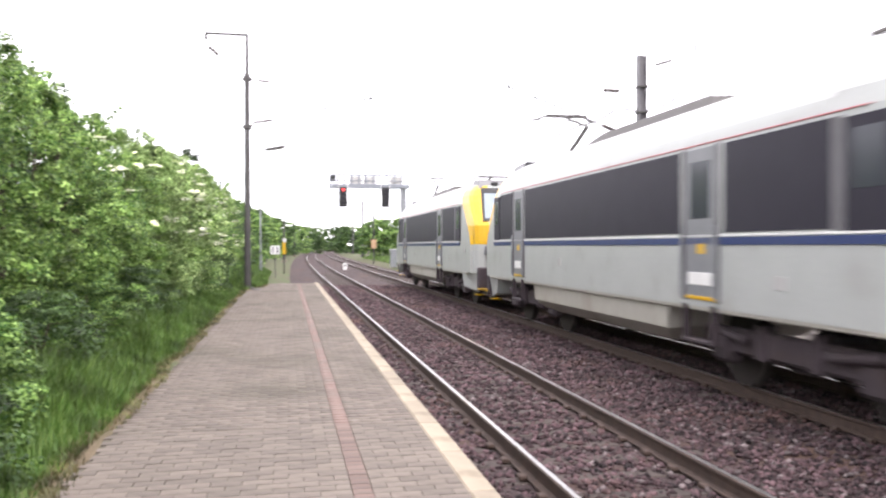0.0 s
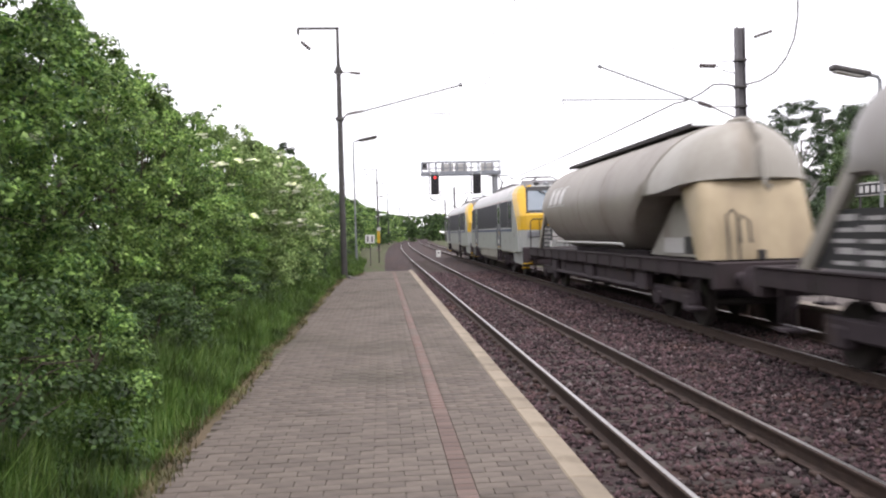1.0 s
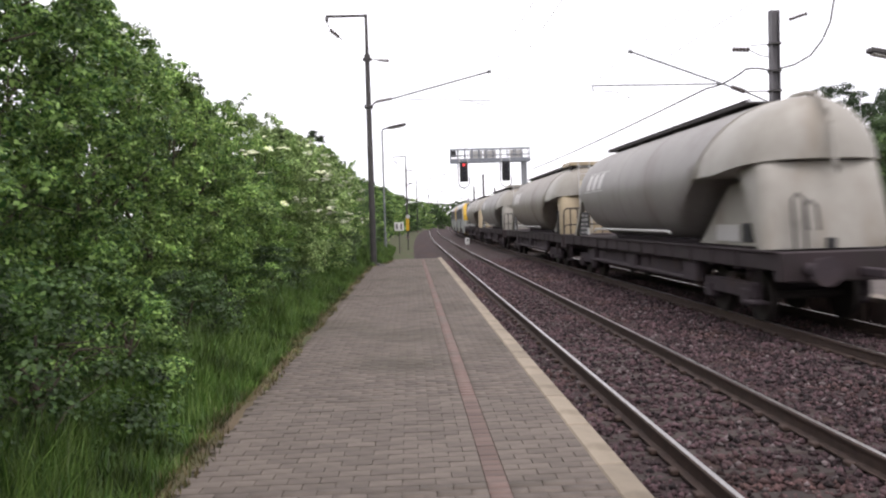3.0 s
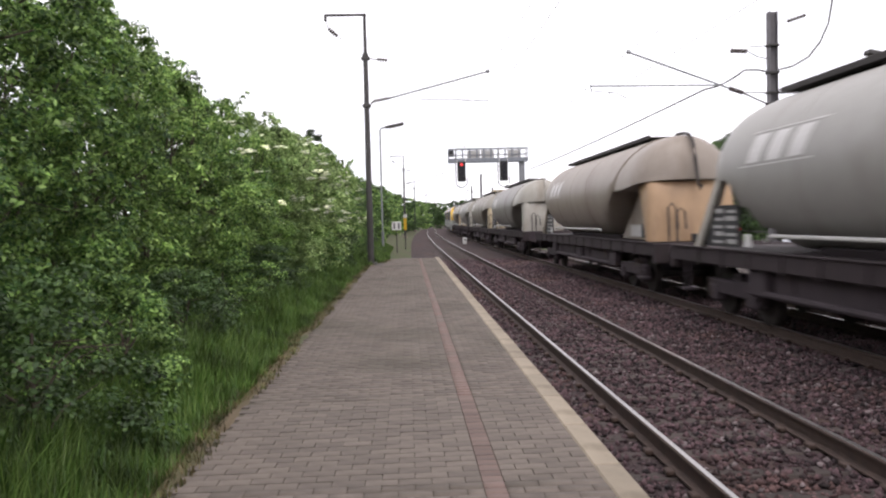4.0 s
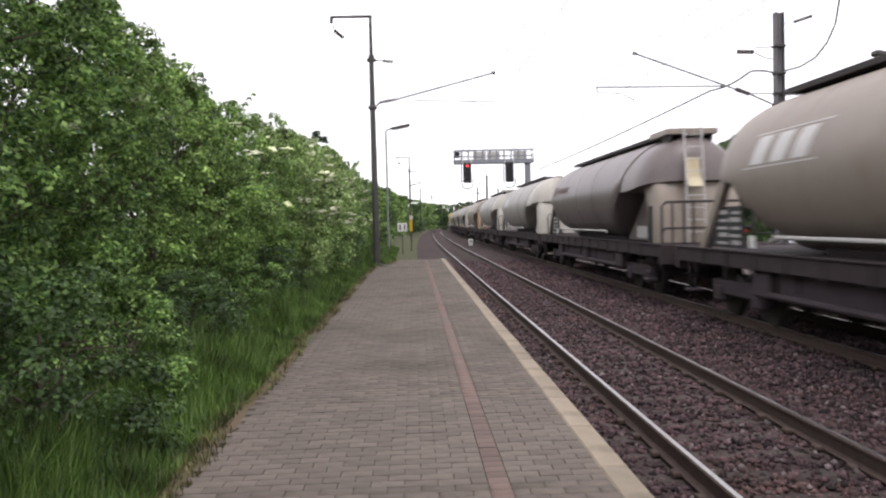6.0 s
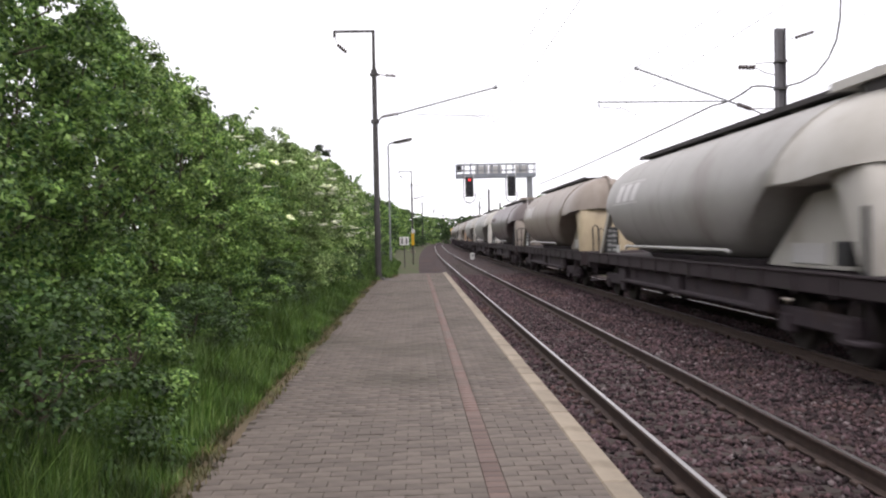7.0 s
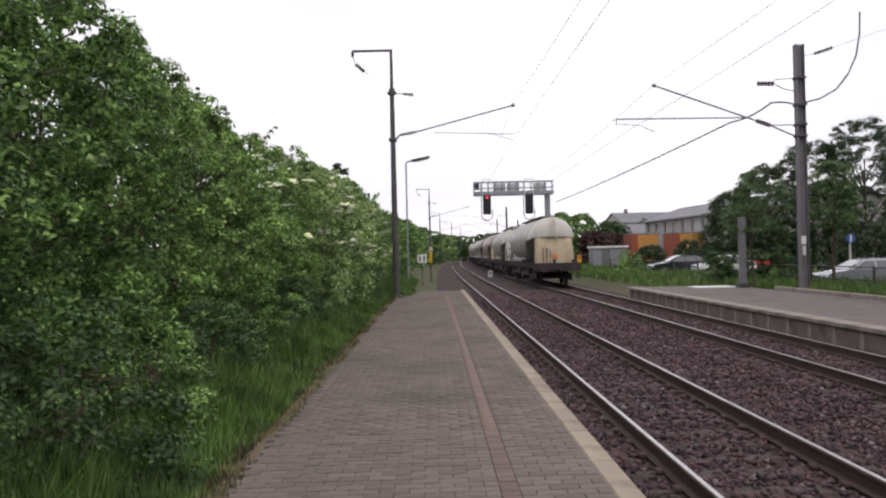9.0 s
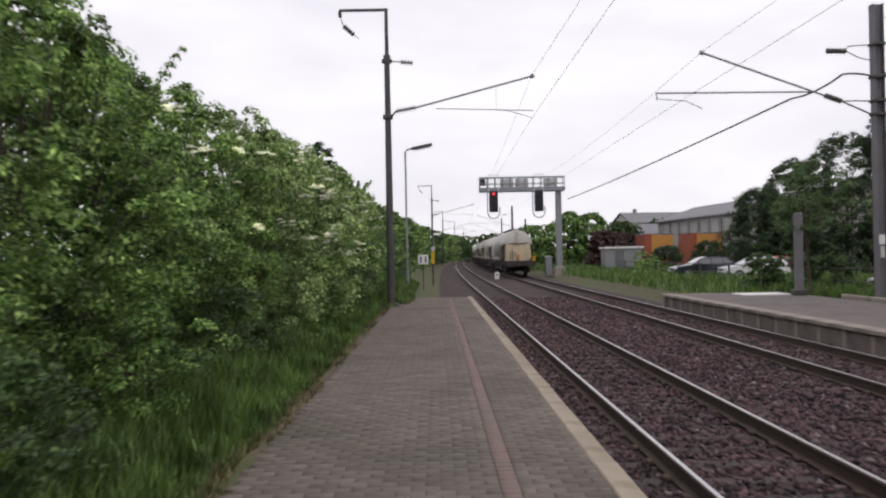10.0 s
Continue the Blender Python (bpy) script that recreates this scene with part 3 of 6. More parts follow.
HOOD_GREY = painted("light_hood_paint", (0.36, 0.345, 0.305), (0.30, 0.282, 0.245), (0.245, 0.215, 0.172))
HOOD_LIGHT = painted("pale_hood_paint", (0.48, 0.465, 0.42), (0.42, 0.40, 0.355), (0.32, 0.285, 0.235))
HOOD_BEIGE = painted("beige_hood_paint", (0.44, 0.36, 0.235), (0.37, 0.30, 0.19), (0.28, 0.22, 0.145))
HOOD_TAN = painted("tan_hood_paint", (0.42, 0.275, 0.16), (0.34, 0.22, 0.125), (0.24, 0.155, 0.095))
HOOD_CREAM = painted("cream_plate_paint", (0.55, 0.49, 0.33), (0.48, 0.42, 0.28), (0.35, 0.24, 0.14), 0.58)
GRATING = mat("dark_grating", (0.055, 0.05, 0.048), None, 0.8, 0.2, scale=10)
LOGO = mat("white_lettering_paint", (0.66, 0.65, 0.63), (0.54, 0.53, 0.51), 0.5, scale=4, bump=0.0)
LOGO_RED = mat("faded_red_paint", (0.12, 0.062, 0.055), (0.10, 0.062, 0.055), 0.6, scale=4, bump=0.0)
ORANGE = mat("orange_panel", (0.75, 0.20, 0.04), None, 0.5, bump=0.0)
BAR = mat("faded_writing", (0.42, 0.41, 0.40), (0.34, 0.33, 0.32), 0.7, scale=30, bump=0.0)
PLATE = mat("placard_white", (0.55, 0.54, 0.52), (0.45, 0.44, 0.42), 0.6, scale=30, bump=0.0)

TR, TZ = 1.38, 2.70          # tank radius and axis height


def tank_rings():
    """Rings of the tank; those towards the rear lean back, so that the end cap meets the cylinder in a slanting arc."""
    rings = []
    prof = [(-8.62, 0.22, 0), (-8.56, 0.48, 0), (-8.42, 0.68, 0), (-8.2, 0.82, 0.12), (-7.95, 0.905, 0.22), (-7.6, 0.955, 0.38), (-7.25, 0.972, 0.55), (-6.6, 0.978, 0.85), (-5.9, 0.978, 1.2), (-5.56, 0.978, 1.4), (-5.5, 1.0, 1.42), (-4.9, 1.0, 1.3), (-4.28, 1.0, 1.1), (-3.6, 1.0, 0.8), (-2.9, 1.0, 0.45), (-2, 1.0, 0.1), (0, 1.0, 0), (2, 1.0, 0), (4.6, 1.0, 0), (5.5, 1.0, 0), (5.9, 1.0, 0), (6.3, 1.0, 0), (6.8, 0.985, 0), (7.2, 0.95, 0), (7.55, 0.88, 0), (7.8, 0.76, 0), (7.95, 0.58, 0), (8.02, 0.30, 0)]
    n = 40
    for y, k, lean in prof:
        cut = -9.0
        if y < -3.3:
            cut = min(2.68, 1.34 + (-3.3 - y) * 0.62)
        if y < -6.6:
            cut += 0.10 * (-6.6 - y)
        if y > 5.5:
            cut = min(2.60, 1.36 + (y - 5.5) * 0.95)
        zc = TZ + (1 - k) * 0.10
        ring = []
        for t in [2 * math.pi * j / n for j in range(n)]:
            z = max(zc + TR * k * math.sin(t), min(cut, zc + TR * k * 0.9))
            ring.append((TR * k * math.cos(t), y - lean * min(1.0, max(0.0, (z - 2.6) / 1.45)) ** 1.2, z))
        rings.append(ring)
    return rings


def on_tank(y, ang, lift=0.007):
    return ((TR + lift) * -math.cos(ang), y, TZ + (TR + lift) * math.sin(ang))


def tank_patch(s, quad, n=5):
    """A flat mark on the tank's flank: four (y, angle) corners."""
    rows = []
    for i in range(n + 1):
        f = i / n
        a = [quad[0][k] + (quad[3][k] - quad[0][k]) * f for k in (0, 1)]
        b = [quad[1][k] + (quad[2][k] - quad[1][k]) * f for k in (0, 1)]
        rows.append([on_tank(*a), on_tank(*b)])
    vs = [p for r in rows for p in r]
    s.add(vs, [(2 * i, 2 * i + 2, 2 * i + 3, 2 * i + 1) for i in range(n)])


def upper(name, shape, material, parent, label="", smooth=False):
    """A part of the tank body, whose lengths are brought to the wagon's true ones."""
    shape.v = [(x, 0.886 * y - 0.2, z) for x, y, z in shape.v]
    return part(name, shape, material, parent, label, smooth)


def build_bogie(w, y):
    b = part("bogie", Shape().box(-1.08, -0.92, y - 1.25, y + 1.25, 0.42, 0.72, 0.06).box(0.92, 1.08, y - 1.25, y + 1.25, 0.42, 0.72, 0.06).box(-1.0, 1.0, y - 0.22, y + 0.22, 0.45, 0.85, 0.05)
             .box(-1.12, -0.9, y - 1.12, y - 0.68, 0.28, 0.62, 0.05).box(-1.12, -0.9, y + 0.68, y + 1.12, 0.28, 0.62, 0.05).box(0.9, 1.12, y - 1.12, y - 0.68, 0.28, 0.62, 0.05).box(0.9, 1.12, y + 0.68, y + 1.12, 0.28, 0.62, 0.05), CHASSIS, w, "dirty bogie frame")
    for k in (-0.9, 0.9):
        part("axle", Shape().tube([(-1.1, y + k, 0.46), (1.1, y + k, 0.46)], 0.08, 10), WHEEL, b)
        for sx in (-1, 1):
            x = sx * GAUGE / 2
            part("wheel", Shape().disc((x, y + k, 0.46), (1, 0, 0), 0.46, 0.13, 28).disc((x - sx * 0.06, y + k, 0.46), (1, 0, 0), 0.485, 0.025, 28).disc((x + sx * 0.05, y + k, 0.46), (1, 0, 0), 0.16, 0.12, 14), WHEEL, b, smooth=True)


def build_wagon(kind, tank, hood, mark, label):
    cap = HOOD_GREY if tank in (TANK, TANK_WARM) else (HOOD_LIGHT if tank is TANK_LIGHT else tank)
    w = thing("silo_wagon", (0, 0, 0), 0, label, "freight wagon", "silo wagons of the train")
    s = Shape().loft(tank_rings())
    for i in range(10 * 40):
        s.m[i] = 1
    s.m[-2] = 1
    upper("tank", s, [tank, cap], w, "", True)
    # seams around the tank
    for y in (-1.8, 1.0, 3.8):
        s = Shape()
        s.loft([[((TR + d) * math.cos(t), y + e, TZ + (TR + d) * math.sin(t)) for t in [2 * math.pi * j / 40 for j in range(40)]] for e, d in ((-0.03, 0.0), (-0.02, 0.006), (0.02, 0.006), (0.03, 0.0))], cap=False)
        upper("weld_band", s, tank, w, smooth=True)
    # rear hood: a rounded housing that leans back and widens to the frame, and the inset plates under the sloping belly
    def rounded(hw, y0, y1, z, r=0.24):
        cs = [(hw - r, y0 + r, -90), (hw - r, y1 - r, 0), (-hw + r, y1 - r, 90), (-hw + r, y0 + r, 180)]
        return [(cx + r * math.cos(radians(a + q)), cy + r * math.sin(radians(a + q)), z) for cx, cy, a in cs for q in (0, 22.5, 45, 67.5, 90)]

    s = Shape().loft([rounded(1.16, -7.97, -7.50, 1.335, 0.2), rounded(1.15, -7.94, -7.36, 1.6, 0.2), rounded(1.13, -7.88, -7.1, 2.0), rounded(1.10, -7.80, -6.82, 2.4), rounded(1.08, -7.71, -6.55, 2.72), rounded(1.05, -7.63, -6.42, 2.86), rounded(0.93, -7.5, -6.42, 2.96)])
    h = part("end_hood", s, hood, w, "dusty end housing under the tank", True)
    plate = [(-3.6, 1.335), (-5.3, 2.55), (-6.9, 2.66), (-7.4, 1.335)]
    part("belly_plate", Shape().loft([[(-0.66, y, z) for y, z in plate], [(0.66, y, z) for y, z in plate]]), cap, h, "pale inset plate under the sloping belly")
    part("hatch", Shape().box(-0.69, -0.655, -5.8, -4.6, 1.40, 1.74, 0.01), PLATE, h)
    part("vent", Shape().box(-0.95, -0.64, -6.9, -6.55, 1.42, 1.78, 0.02), BLACK, h)
    part("hood_seam", Shape().box(-0.80, 0.80, -7.66, -7.55, 2.845, 2.865, 0.005), GRATING, h)
    # front support beams and placards
    for sx in (-1, 1):
        x = sx * 1.08
        part("front_strut", Shape().loft([[(x - 0.07, 6.35, 2.72), (x + 0.07, 6.35, 2.72), (x + 0.07, 6.60, 2.75), (x - 0.07, 6.60, 2.75)], [(x - 0.09, 7.55, 1.3), (x + 0.09, 7.55, 1.3), (x + 0.09, 7.85, 1.3), (x - 0.09, 7.85, 1.3)]]), cap, w, "pale sloping strut")
        edge = [(5.75, 1.36), (7.52, 1.36), (6.85, 2.15), (5.75, 2.15)]
        board = part("placard", Shape().loft([[(x - 0.02, y, z) for y, z in edge], [(x + 0.02, y, z) for y, z in edge]]), BLACK, w, "black data board")
        px = x + sx * 0.023
        for r in range(5):
            z = 1.42 + r * 0.145
            for c in range(2):
                y0 = 5.86 + c * 0.62
                y1 = min(y0 + 0.42 + 0.1 * ((r + c) % 2), 7.40 - (z - 1.36) * 0.85)
                part("writing_bar", Shape().box(px - 0.003, px + 0.003, y0, y1, z, z + 0.055 + 0.03 * ((r + 2 * c) % 3 == 0)), BAR, board)
    upper("label_plate", Shape().box(-1.30, -1.27, 5.65, 5.9, 1.40, 1.62, 0.006), WHITE, w, "white label plate")
    upper("cone_skirt", Shape().loft([[(-0.75, -3.9, 1.42), (0.75, -3.9, 1.42), (0.75, 4.2, 1.42), (-0.75, 4.2, 1.42)], [(-0.5, -3.6, 0.95), (0.5, -3.6, 0.95), (0.5, 4.0, 0.95), (-0.5, 4.0, 0.95)]]), CHASSIS, w)
    upper("air_pipe", Shape().tube([(-1.22, -3.4, 1.56), (-1.22, -3.2, 1.60), (-1.22, 4.9, 1.60), (-1.22, 5.1, 1.52)], 0.035, 10), PLATE, w, "light air pipe", True)
    # underframe
    fr = part("underframe", Shape().box(-1.32, -1.14, -8.9, 8.9, 1.02, 1.32, 0.02).box(1.14, 1.32, -8.9, 8.9, 1.02, 1.32, 0.02).box(-1.32, 1.32, -8.95, -8.7, 0.85, 1.33, 0.02).box(-1.32, 1.32, 8.7, 8.95, 0.85, 1.33, 0.02).box(-1.2, 1.2, -8.8, 8.8, 1.22, 1.30), SILL, w, "dark brown underframe")
    for i in range(13):
        y = -7.2 + 1.2 * i
        part("sill_rib", Shape().box(-1.345, -1.31, y - 0.04, y + 0.04, 0.98, 1.34, 0.008), SILL, fr)
    part("sill_lip", Shape().box(-1.36, -1.30, -8.8, 8.8, 1.31, 1.345, 0.006), SILL, fr)
    for y in (-4.6, 0.0, 4.7):
        part("brake_gear", Shape().box(-1.25, -1.05, y - 0.35, y + 0.35, 0.55, 1.0, 0.05), CHASSIS, fr)
    for y in (-3.6, -1.2, 1.2, 3.6):
        part("cross_beam", Shape().box(-1.15, 1.15, y - 0.07, y + 0.07, 0.72, 1.22, 0.02), CHASSIS, fr)
    part("brake_tank", Shape().tube([(-0.7, -2.6, 0.78), (-0.7, -1.5, 0.78)], 0.22, 14), CHASSIS, fr, smooth=True)
    part("outlet_pipe", Shape().tube([(-1.2, -4.2, 0.62), (-1.2, 4.4, 0.62)], 0.055, 8), CHASSIS, fr, smooth=True)
    for y in (-2.0, 0.4, 2.8):
        part("outlet_cone", Shape().loft([[(0.55 * math.cos(t), y + 0.9 * math.sin(t), 1.0) for t in [math.pi * j / 6 for j in range(12)]], [(0.14 * math.cos(t), y + 0.14 * math.sin(t), 0.5) for t in [math.pi * j / 6 for j in range(12)]]]), CHASSIS, fr, smooth=True)
    part("side_trough", Shape().box(-1.12, -0.7, -4.3, 4.3, 0.52, 1.05, 0.04), CHASSIS, fr, "dark hopper trough")
    part("side_trough", Shape().box(0.7, 1.12, -4.3, 4.3, 0.52, 1.05, 0.04), CHASSIS, fr, "dark hopper trough")
    for sy in (-1, 1):
        build_bogie(w, sy * 6.1)
        for sx in (-1, 1):
            x = sx * 0.875
            part("buffer", Shape().tube([(x, sy * 8.9, 1.05), (x, sy * 9.42, 1.05)], 0.11, 12).disc((x, sy * 9.50, 1.05), (0, 1, 0), 0.23, 0.05, 18), CHASSIS, w, smooth=True)
        part("coupling", Shape().box(-0.06, 0.06, min(sy * 8.9, sy * 9.62), max(sy * 8.9, sy * 9.62), 0.93, 1.07, 0.02), CHASSIS, w)
        for sx in (-1, 1):
            part("step", Shape().box(sx * 1.28 - 0.14, sx * 1.28 + 0.14, sy * 7.9 - 0.2, sy * 7.9 + 0.2, 0.42, 0.47, 0.01).tube([(sx * 1.3, sy * 7.9 - 0.18, 0.45), (sx * 1.3, sy * 7.9 - 0.18, 1.1)], 0.02, 6).tube([(sx * 1.3, sy * 7.9 + 0.18, 0.45), (sx * 1.3, sy * 7.9 + 0.18, 1.1)], 0.02, 6), CHASSIS, w)
    # walkway on the roof
    ww = upper("roof_walkway", Shape().box(-0.42, 0.42, -6.3, 6.4, TZ + TR + 0.03, TZ + TR + 0.07, 0.01).box(-0.46, -0.42, -6.3, 6.4, TZ + TR + 0.02, TZ + TR + 0.12, 0.005).box(0.42, 0.46, -6.3, 6.4, TZ + TR + 0.02, TZ + TR + 0.12, 0.005), GRATING, w, "dark grated roof walkway")
    for y in (-4.2, -0.6, 3.0):
        upper("filler_lid", Shape().disc((0, y, TZ + TR + 0.1), (0, 0, 1), 0.3, 0.16, 20), tank, ww, smooth=True)
    if kind == "ladder":
        c = upper("top_platform", Shape().box(-0.62, 0.62, -8.15, -6.4, TZ + TR + 0.02, TZ + TR + 0.07, 0.01).box(-0.65, -0.61, -8.15, -6.4, TZ + TR + 0.0, TZ + TR + 0.14, 0.005).box(0.61, 0.65, -8.15, -6.4, TZ + TR, TZ + TR + 0.14, 0.005).box(-0.65, 0.65, -8.18, -8.15, TZ + TR, TZ + TR + 0.14, 0.005), hood, w, "light sheet-metal platform at the tank's top end")
        for x in (-0.52, 0.52):
            upper("bracket", Shape().loft([[(x - 0.03, -8.1, TZ + TR), (x + 0.03, -8.1, TZ + TR), (x + 0.03, -7.2, TZ + TR), (x - 0.03, -7.2, TZ + TR)], [(x - 0.03, -7.75, TZ + TR - 0.55), (x + 0.03, -7.75, TZ + TR - 0.55), (x + 0.03, -7.65, TZ + TR - 0.55), (x - 0.03, -7.65, TZ + TR - 0.55)]]), GRATING, c)
        lx0, lx1 = -0.42, 0.02
        ld = upper("ladder", Shape().tube([(lx0, -8.78, 4.2), (lx0, -8.92, 3.0), (lx0, -9.08, 1.35)], 0.024, 6).tube([(lx1, -8.78, 4.2), (lx1, -8.92, 3.0), (lx1, -9.08, 1.35)], 0.024, 6), PLATE, w, "light rung ladder")
        for i in range(9):
            z = 1.6 + 0.3 * i
            y = -9.08 + 0.30 * (z - 1.35) / 2.85
            upper("rung", Shape().tube([(lx0, y, z), (lx1, y, z)], 0.015, 6), PLATE, ld)
        bow = [(-8.66, 3.45), (-8.72, 3.2), (-8.84, 2.95), (-8.96, 2.78), (-9.02, 2.72)]
        upper("ladder_guard", Shape().loft([[(lx0 + 0.05, y, z), (lx1 - 0.03, y, z), (lx1 - 0.03, y + 0.03, z), (lx0 + 0.05, y + 0.03, z)] for y, z in bow]), HOOD_CREAM, ld, "cream curved plate behind the rungs", True)
        r = upper("end_railing", Shape().tube([(-1.12, -9.22, 1.3), (-1.12, -9.22, 2.24), (-1.02, -9.22, 2.34), (1.02, -9.22, 2.34), (1.12, -9.22, 2.24), (1.12, -9.22, 1.3)], 0.032, 8).tube([(-1.12, -9.22, 1.60), (-1.02, -9.22, 1.70), (1.12, -9.22, 1.70)], 0.026, 8), GRATING, w, "dark end railing")
        for x in (-0.86, -0.58, -0.34, 0.4):
            upper("rail_post", Shape().tube([(x, -9.22, 1.3), (x, -9.22, 2.34)], 0.026, 6), GRATING, r)
        upper("corner_post", Shape().tube([(-1.27, -8.75, 1.3), (-1.27, -8.75, 2.26)], 0.05, 8), BLACK, w)
    else:
        upper("vent_pipe", Shape().tube([(0.05, -7.1, 4.12), (0.05, -7.8, 4.10), (0.05, -8.2, 4.03), (0.05, -8.42, 3.90), (0.05, -8.56, 3.72), (0.05, -8.68, 3.45), (0.06, -8.76, 3.1), (0.08, -8.80, 2.75), (0.14, -8.80, 2.62), (0.17, -8.82, 2.74)], 0.042, 10), GRATING if hood is HOOD_TAN else cap, w, "", True)
        for k in (0, 1):
            x = -0.62 + 0.22 * k
            top = 2.28 - 0.12 * k
            foot = 1.33 + 0.32 * k
            upper("grab_rail", Shape().tube([(x - 0.1, -9.0, foot), (x - 0.1, -8.90, top - 0.1), (x, -8.88, top), (x + 0.1, -8.90, top - 0.1), (x + 0.1, -9.0, foot)], 0.026, 8), GRATING, w, "dark bent grab rail", True)
        upper("lamp_iron", Shape().box(-0.15, -0.02, -9.04, -8.90, 1.33, 1.52, 0.01), BLACK, w)
        upper("lamp_iron", Shape().box(0.95, 1.08, -9.04, -8.90, 1.33, 1.52, 0.01), BLACK, w)
    # the owner's mark, as plain slanted shapes
    def block(quad, material, label=""):
        s = Shape()
        tank_patch(s, quad)
        part("mark_block", s, material, w, label)

    if mark == "white":
        for i in range(3):
            y = 4.75 - 0.74 * i
            block([(y, 0.09), (y - 0.50, 0.09), (y - 0.72, 0.43), (y - 0.22, 0.43)], LOGO, "white slanted block of a mark")
        block([(5.0, 0.045), (2.5, 0.045), (2.5, 0.06), (5.0, 0.06)], LOGO)
        block([(4.7, 0.46), (2.2, 0.46), (2.2, 0.475), (4.7, 0.475)], LOGO)
    elif mark == "red":
        block([(5.2, 0.16), (4.7, 0.16), (4.7, 0.42), (5.2, 0.42)], LOGO_RED, "faded red block of a mark")
        for i in range(6):
            block([(4.4 - 0.36 * i, 0.2), (4.15 - 0.36 * i, 0.2), (4.15 - 0.36 * i, 0.36), (4.4 - 0.36 * i, 0.36)], LOGO_RED)
    return w


RED_LENS = mat("red_lens", (0.5, 0.03, 0.02), None, 0.2, bump=0.0)
YELLOW = mat("yellow_nose_paint", (0.62, 0.37, 0.012), (0.56, 0.33, 0.012), 0.35, scale=2, bump=0.0, coat=0.3)
WAGONS = []      # root, place of its middle at the start
for k, (rear, kind, tank, hood, mark, look_of) in enumerate([
        (-13.1, "smooth", TANK_WARM, HOOD_BEIGE, "white", "grey silo wagon with a beige end housing"),
        (-32.4, "ladder", TANK, HOOD_GREY, "white", "grey silo wagon with a ladder and end railing"),
        (-52.5, "ladder", TANK_WARM, HOOD_BEIGE, "white", "grey silo wagon with a cream ladder end"),
        (-70.95, "smooth", TANK, HOOD_GREY, "white", "grey silo wagon with a pale end housing"),
        (-92.9, "smooth", TANK_BROWN, HOOD_TAN, "white", "dusty brown silo wagon with a tan end housing"),
        (-111.9, "ladder", TANK_LIGHT, HOOD_LIGHT, "white", "light grey silo wagon with a white ladder end"),
        (-130.7, "smooth", TANK_LIGHT, HOOD_LIGHT, "white", "grey silo wagon with a smooth white end"),
        (-149.5, "ladder", TANK_DARK, TANK_BROWN, "red", "dark brown-grey silo wagon with a faded red mark"),
        (-168.4, "smooth", TANK_BROWN, HOOD_BEIGE, "white", "dusty silo wagon with a beige end housing"),
        (-187.3, "ladder", TANK_LIGHT, HOOD_LIGHT, "white", "light grey silo wagon with a white ladder end"),
        (-206.9, "smooth", TANK_LIGHT, HOOD_BEIGE, "white", "grey silo wagon with a beige end, last of the train")]):
    wg = build_wagon(kind, tank, hood, mark, look_of)
    if k == 10:
        tl = part("tail_lamp", Shape().box(1.14, 1.36, -9.02, -8.86, 1.33, 1.75, 0.03), YELLOW, wg, "yellow tail lamp")
        part("lens", Shape().disc((1.25, -9.03, 1.62), (0, 1, 0), 0.08, 0.03, 14), RED_LENS, tl, "red lens")
        part("tail_plate", Shape().box(-0.10, 0.10, -8.14, -8.0, 1.58, 1.84, 0.02), ORANGE, wg, "orange tail marker")
    WAGONS.append((wg, rear + 7.5))

# locomotives
SILVER = mat("light_grey_loco_paint", (0.38, 0.395, 0.38), (0.34, 0.353, 0.34), 0.35, scale=1.5, fine=20, bump=0.02, stain=(0.31, 0.31, 0.29), stain_scale=1.5, stain_at=0.58, coat=0.15)
ROOF_GREY = mat("grey_roof_fairing", (0.19, 0.19, 0.20), (0.15, 0.15, 0.155), 0.5, scale=3, bump=0.02)
DOOR_GREY = mat("grey_door_paint", (0.20, 0.205, 0.215), (0.16, 0.165, 0.175), 0.45, scale=3, bump=0.02)
ROOF = mat("loco_roof", (0.55, 0.55, 0.55), (0.47, 0.47, 0.47), 0.6, scale=2, fine=20, bump=0.05, stain=(0.40, 0.40, 0.40), stain_scale=1.5, stain_at=0.58)
BAND = mat("dark_window_band", (0.020, 0.018, 0.027), (0.026, 0.024, 0.034), 0.5, scale=2, bump=0.02, spec=0.15)
SIDE_GLASS = mat("dark_side_glass", (0.045, 0.05, 0.06), (0.035, 0.04, 0.05), 0.15, scale=2, bump=0.0, spec=0.3)
BLUE = mat("blue_stripe", (0.022, 0.04, 0.13), None, 0.4, bump=0.0)
RED = mat("red_stripe", (0.45, 0.12, 0.13), None, 0.4, bump=0.0)
LOCO_GLASS = mat("windscreen_glass", (0.16, 0.20, 0.24), (0.13, 0.17, 0.20), 0.06, scale=1, bump=0.0, spec=1.0, coat=1.0)
ROOF_DARK = mat("dark_roof_gear", (0.07, 0.065, 0.062), None, 0.7, scale=4)


def flank(z):
    """Half width of the body at a height: upright sides, a rounded roof edge, a shallow roof."""
    if z < 3.38:
        return 1.47
    f = min(1.0, (z - 3.38) / 0.80)
    return 1.47 - 1.12 * (1 - math.sqrt(1 - f * f * 0.97))


def front(z):
    """How far the nose reaches at a height: a bluff foot, a belt, a raked windscreen."""
    if z < 2.05:
        return 9.20
    if z < 2.62:
        return 9.20 - 0.08 * (z - 2.05)
    return 9.15 - (z - 2.62) * 0.95


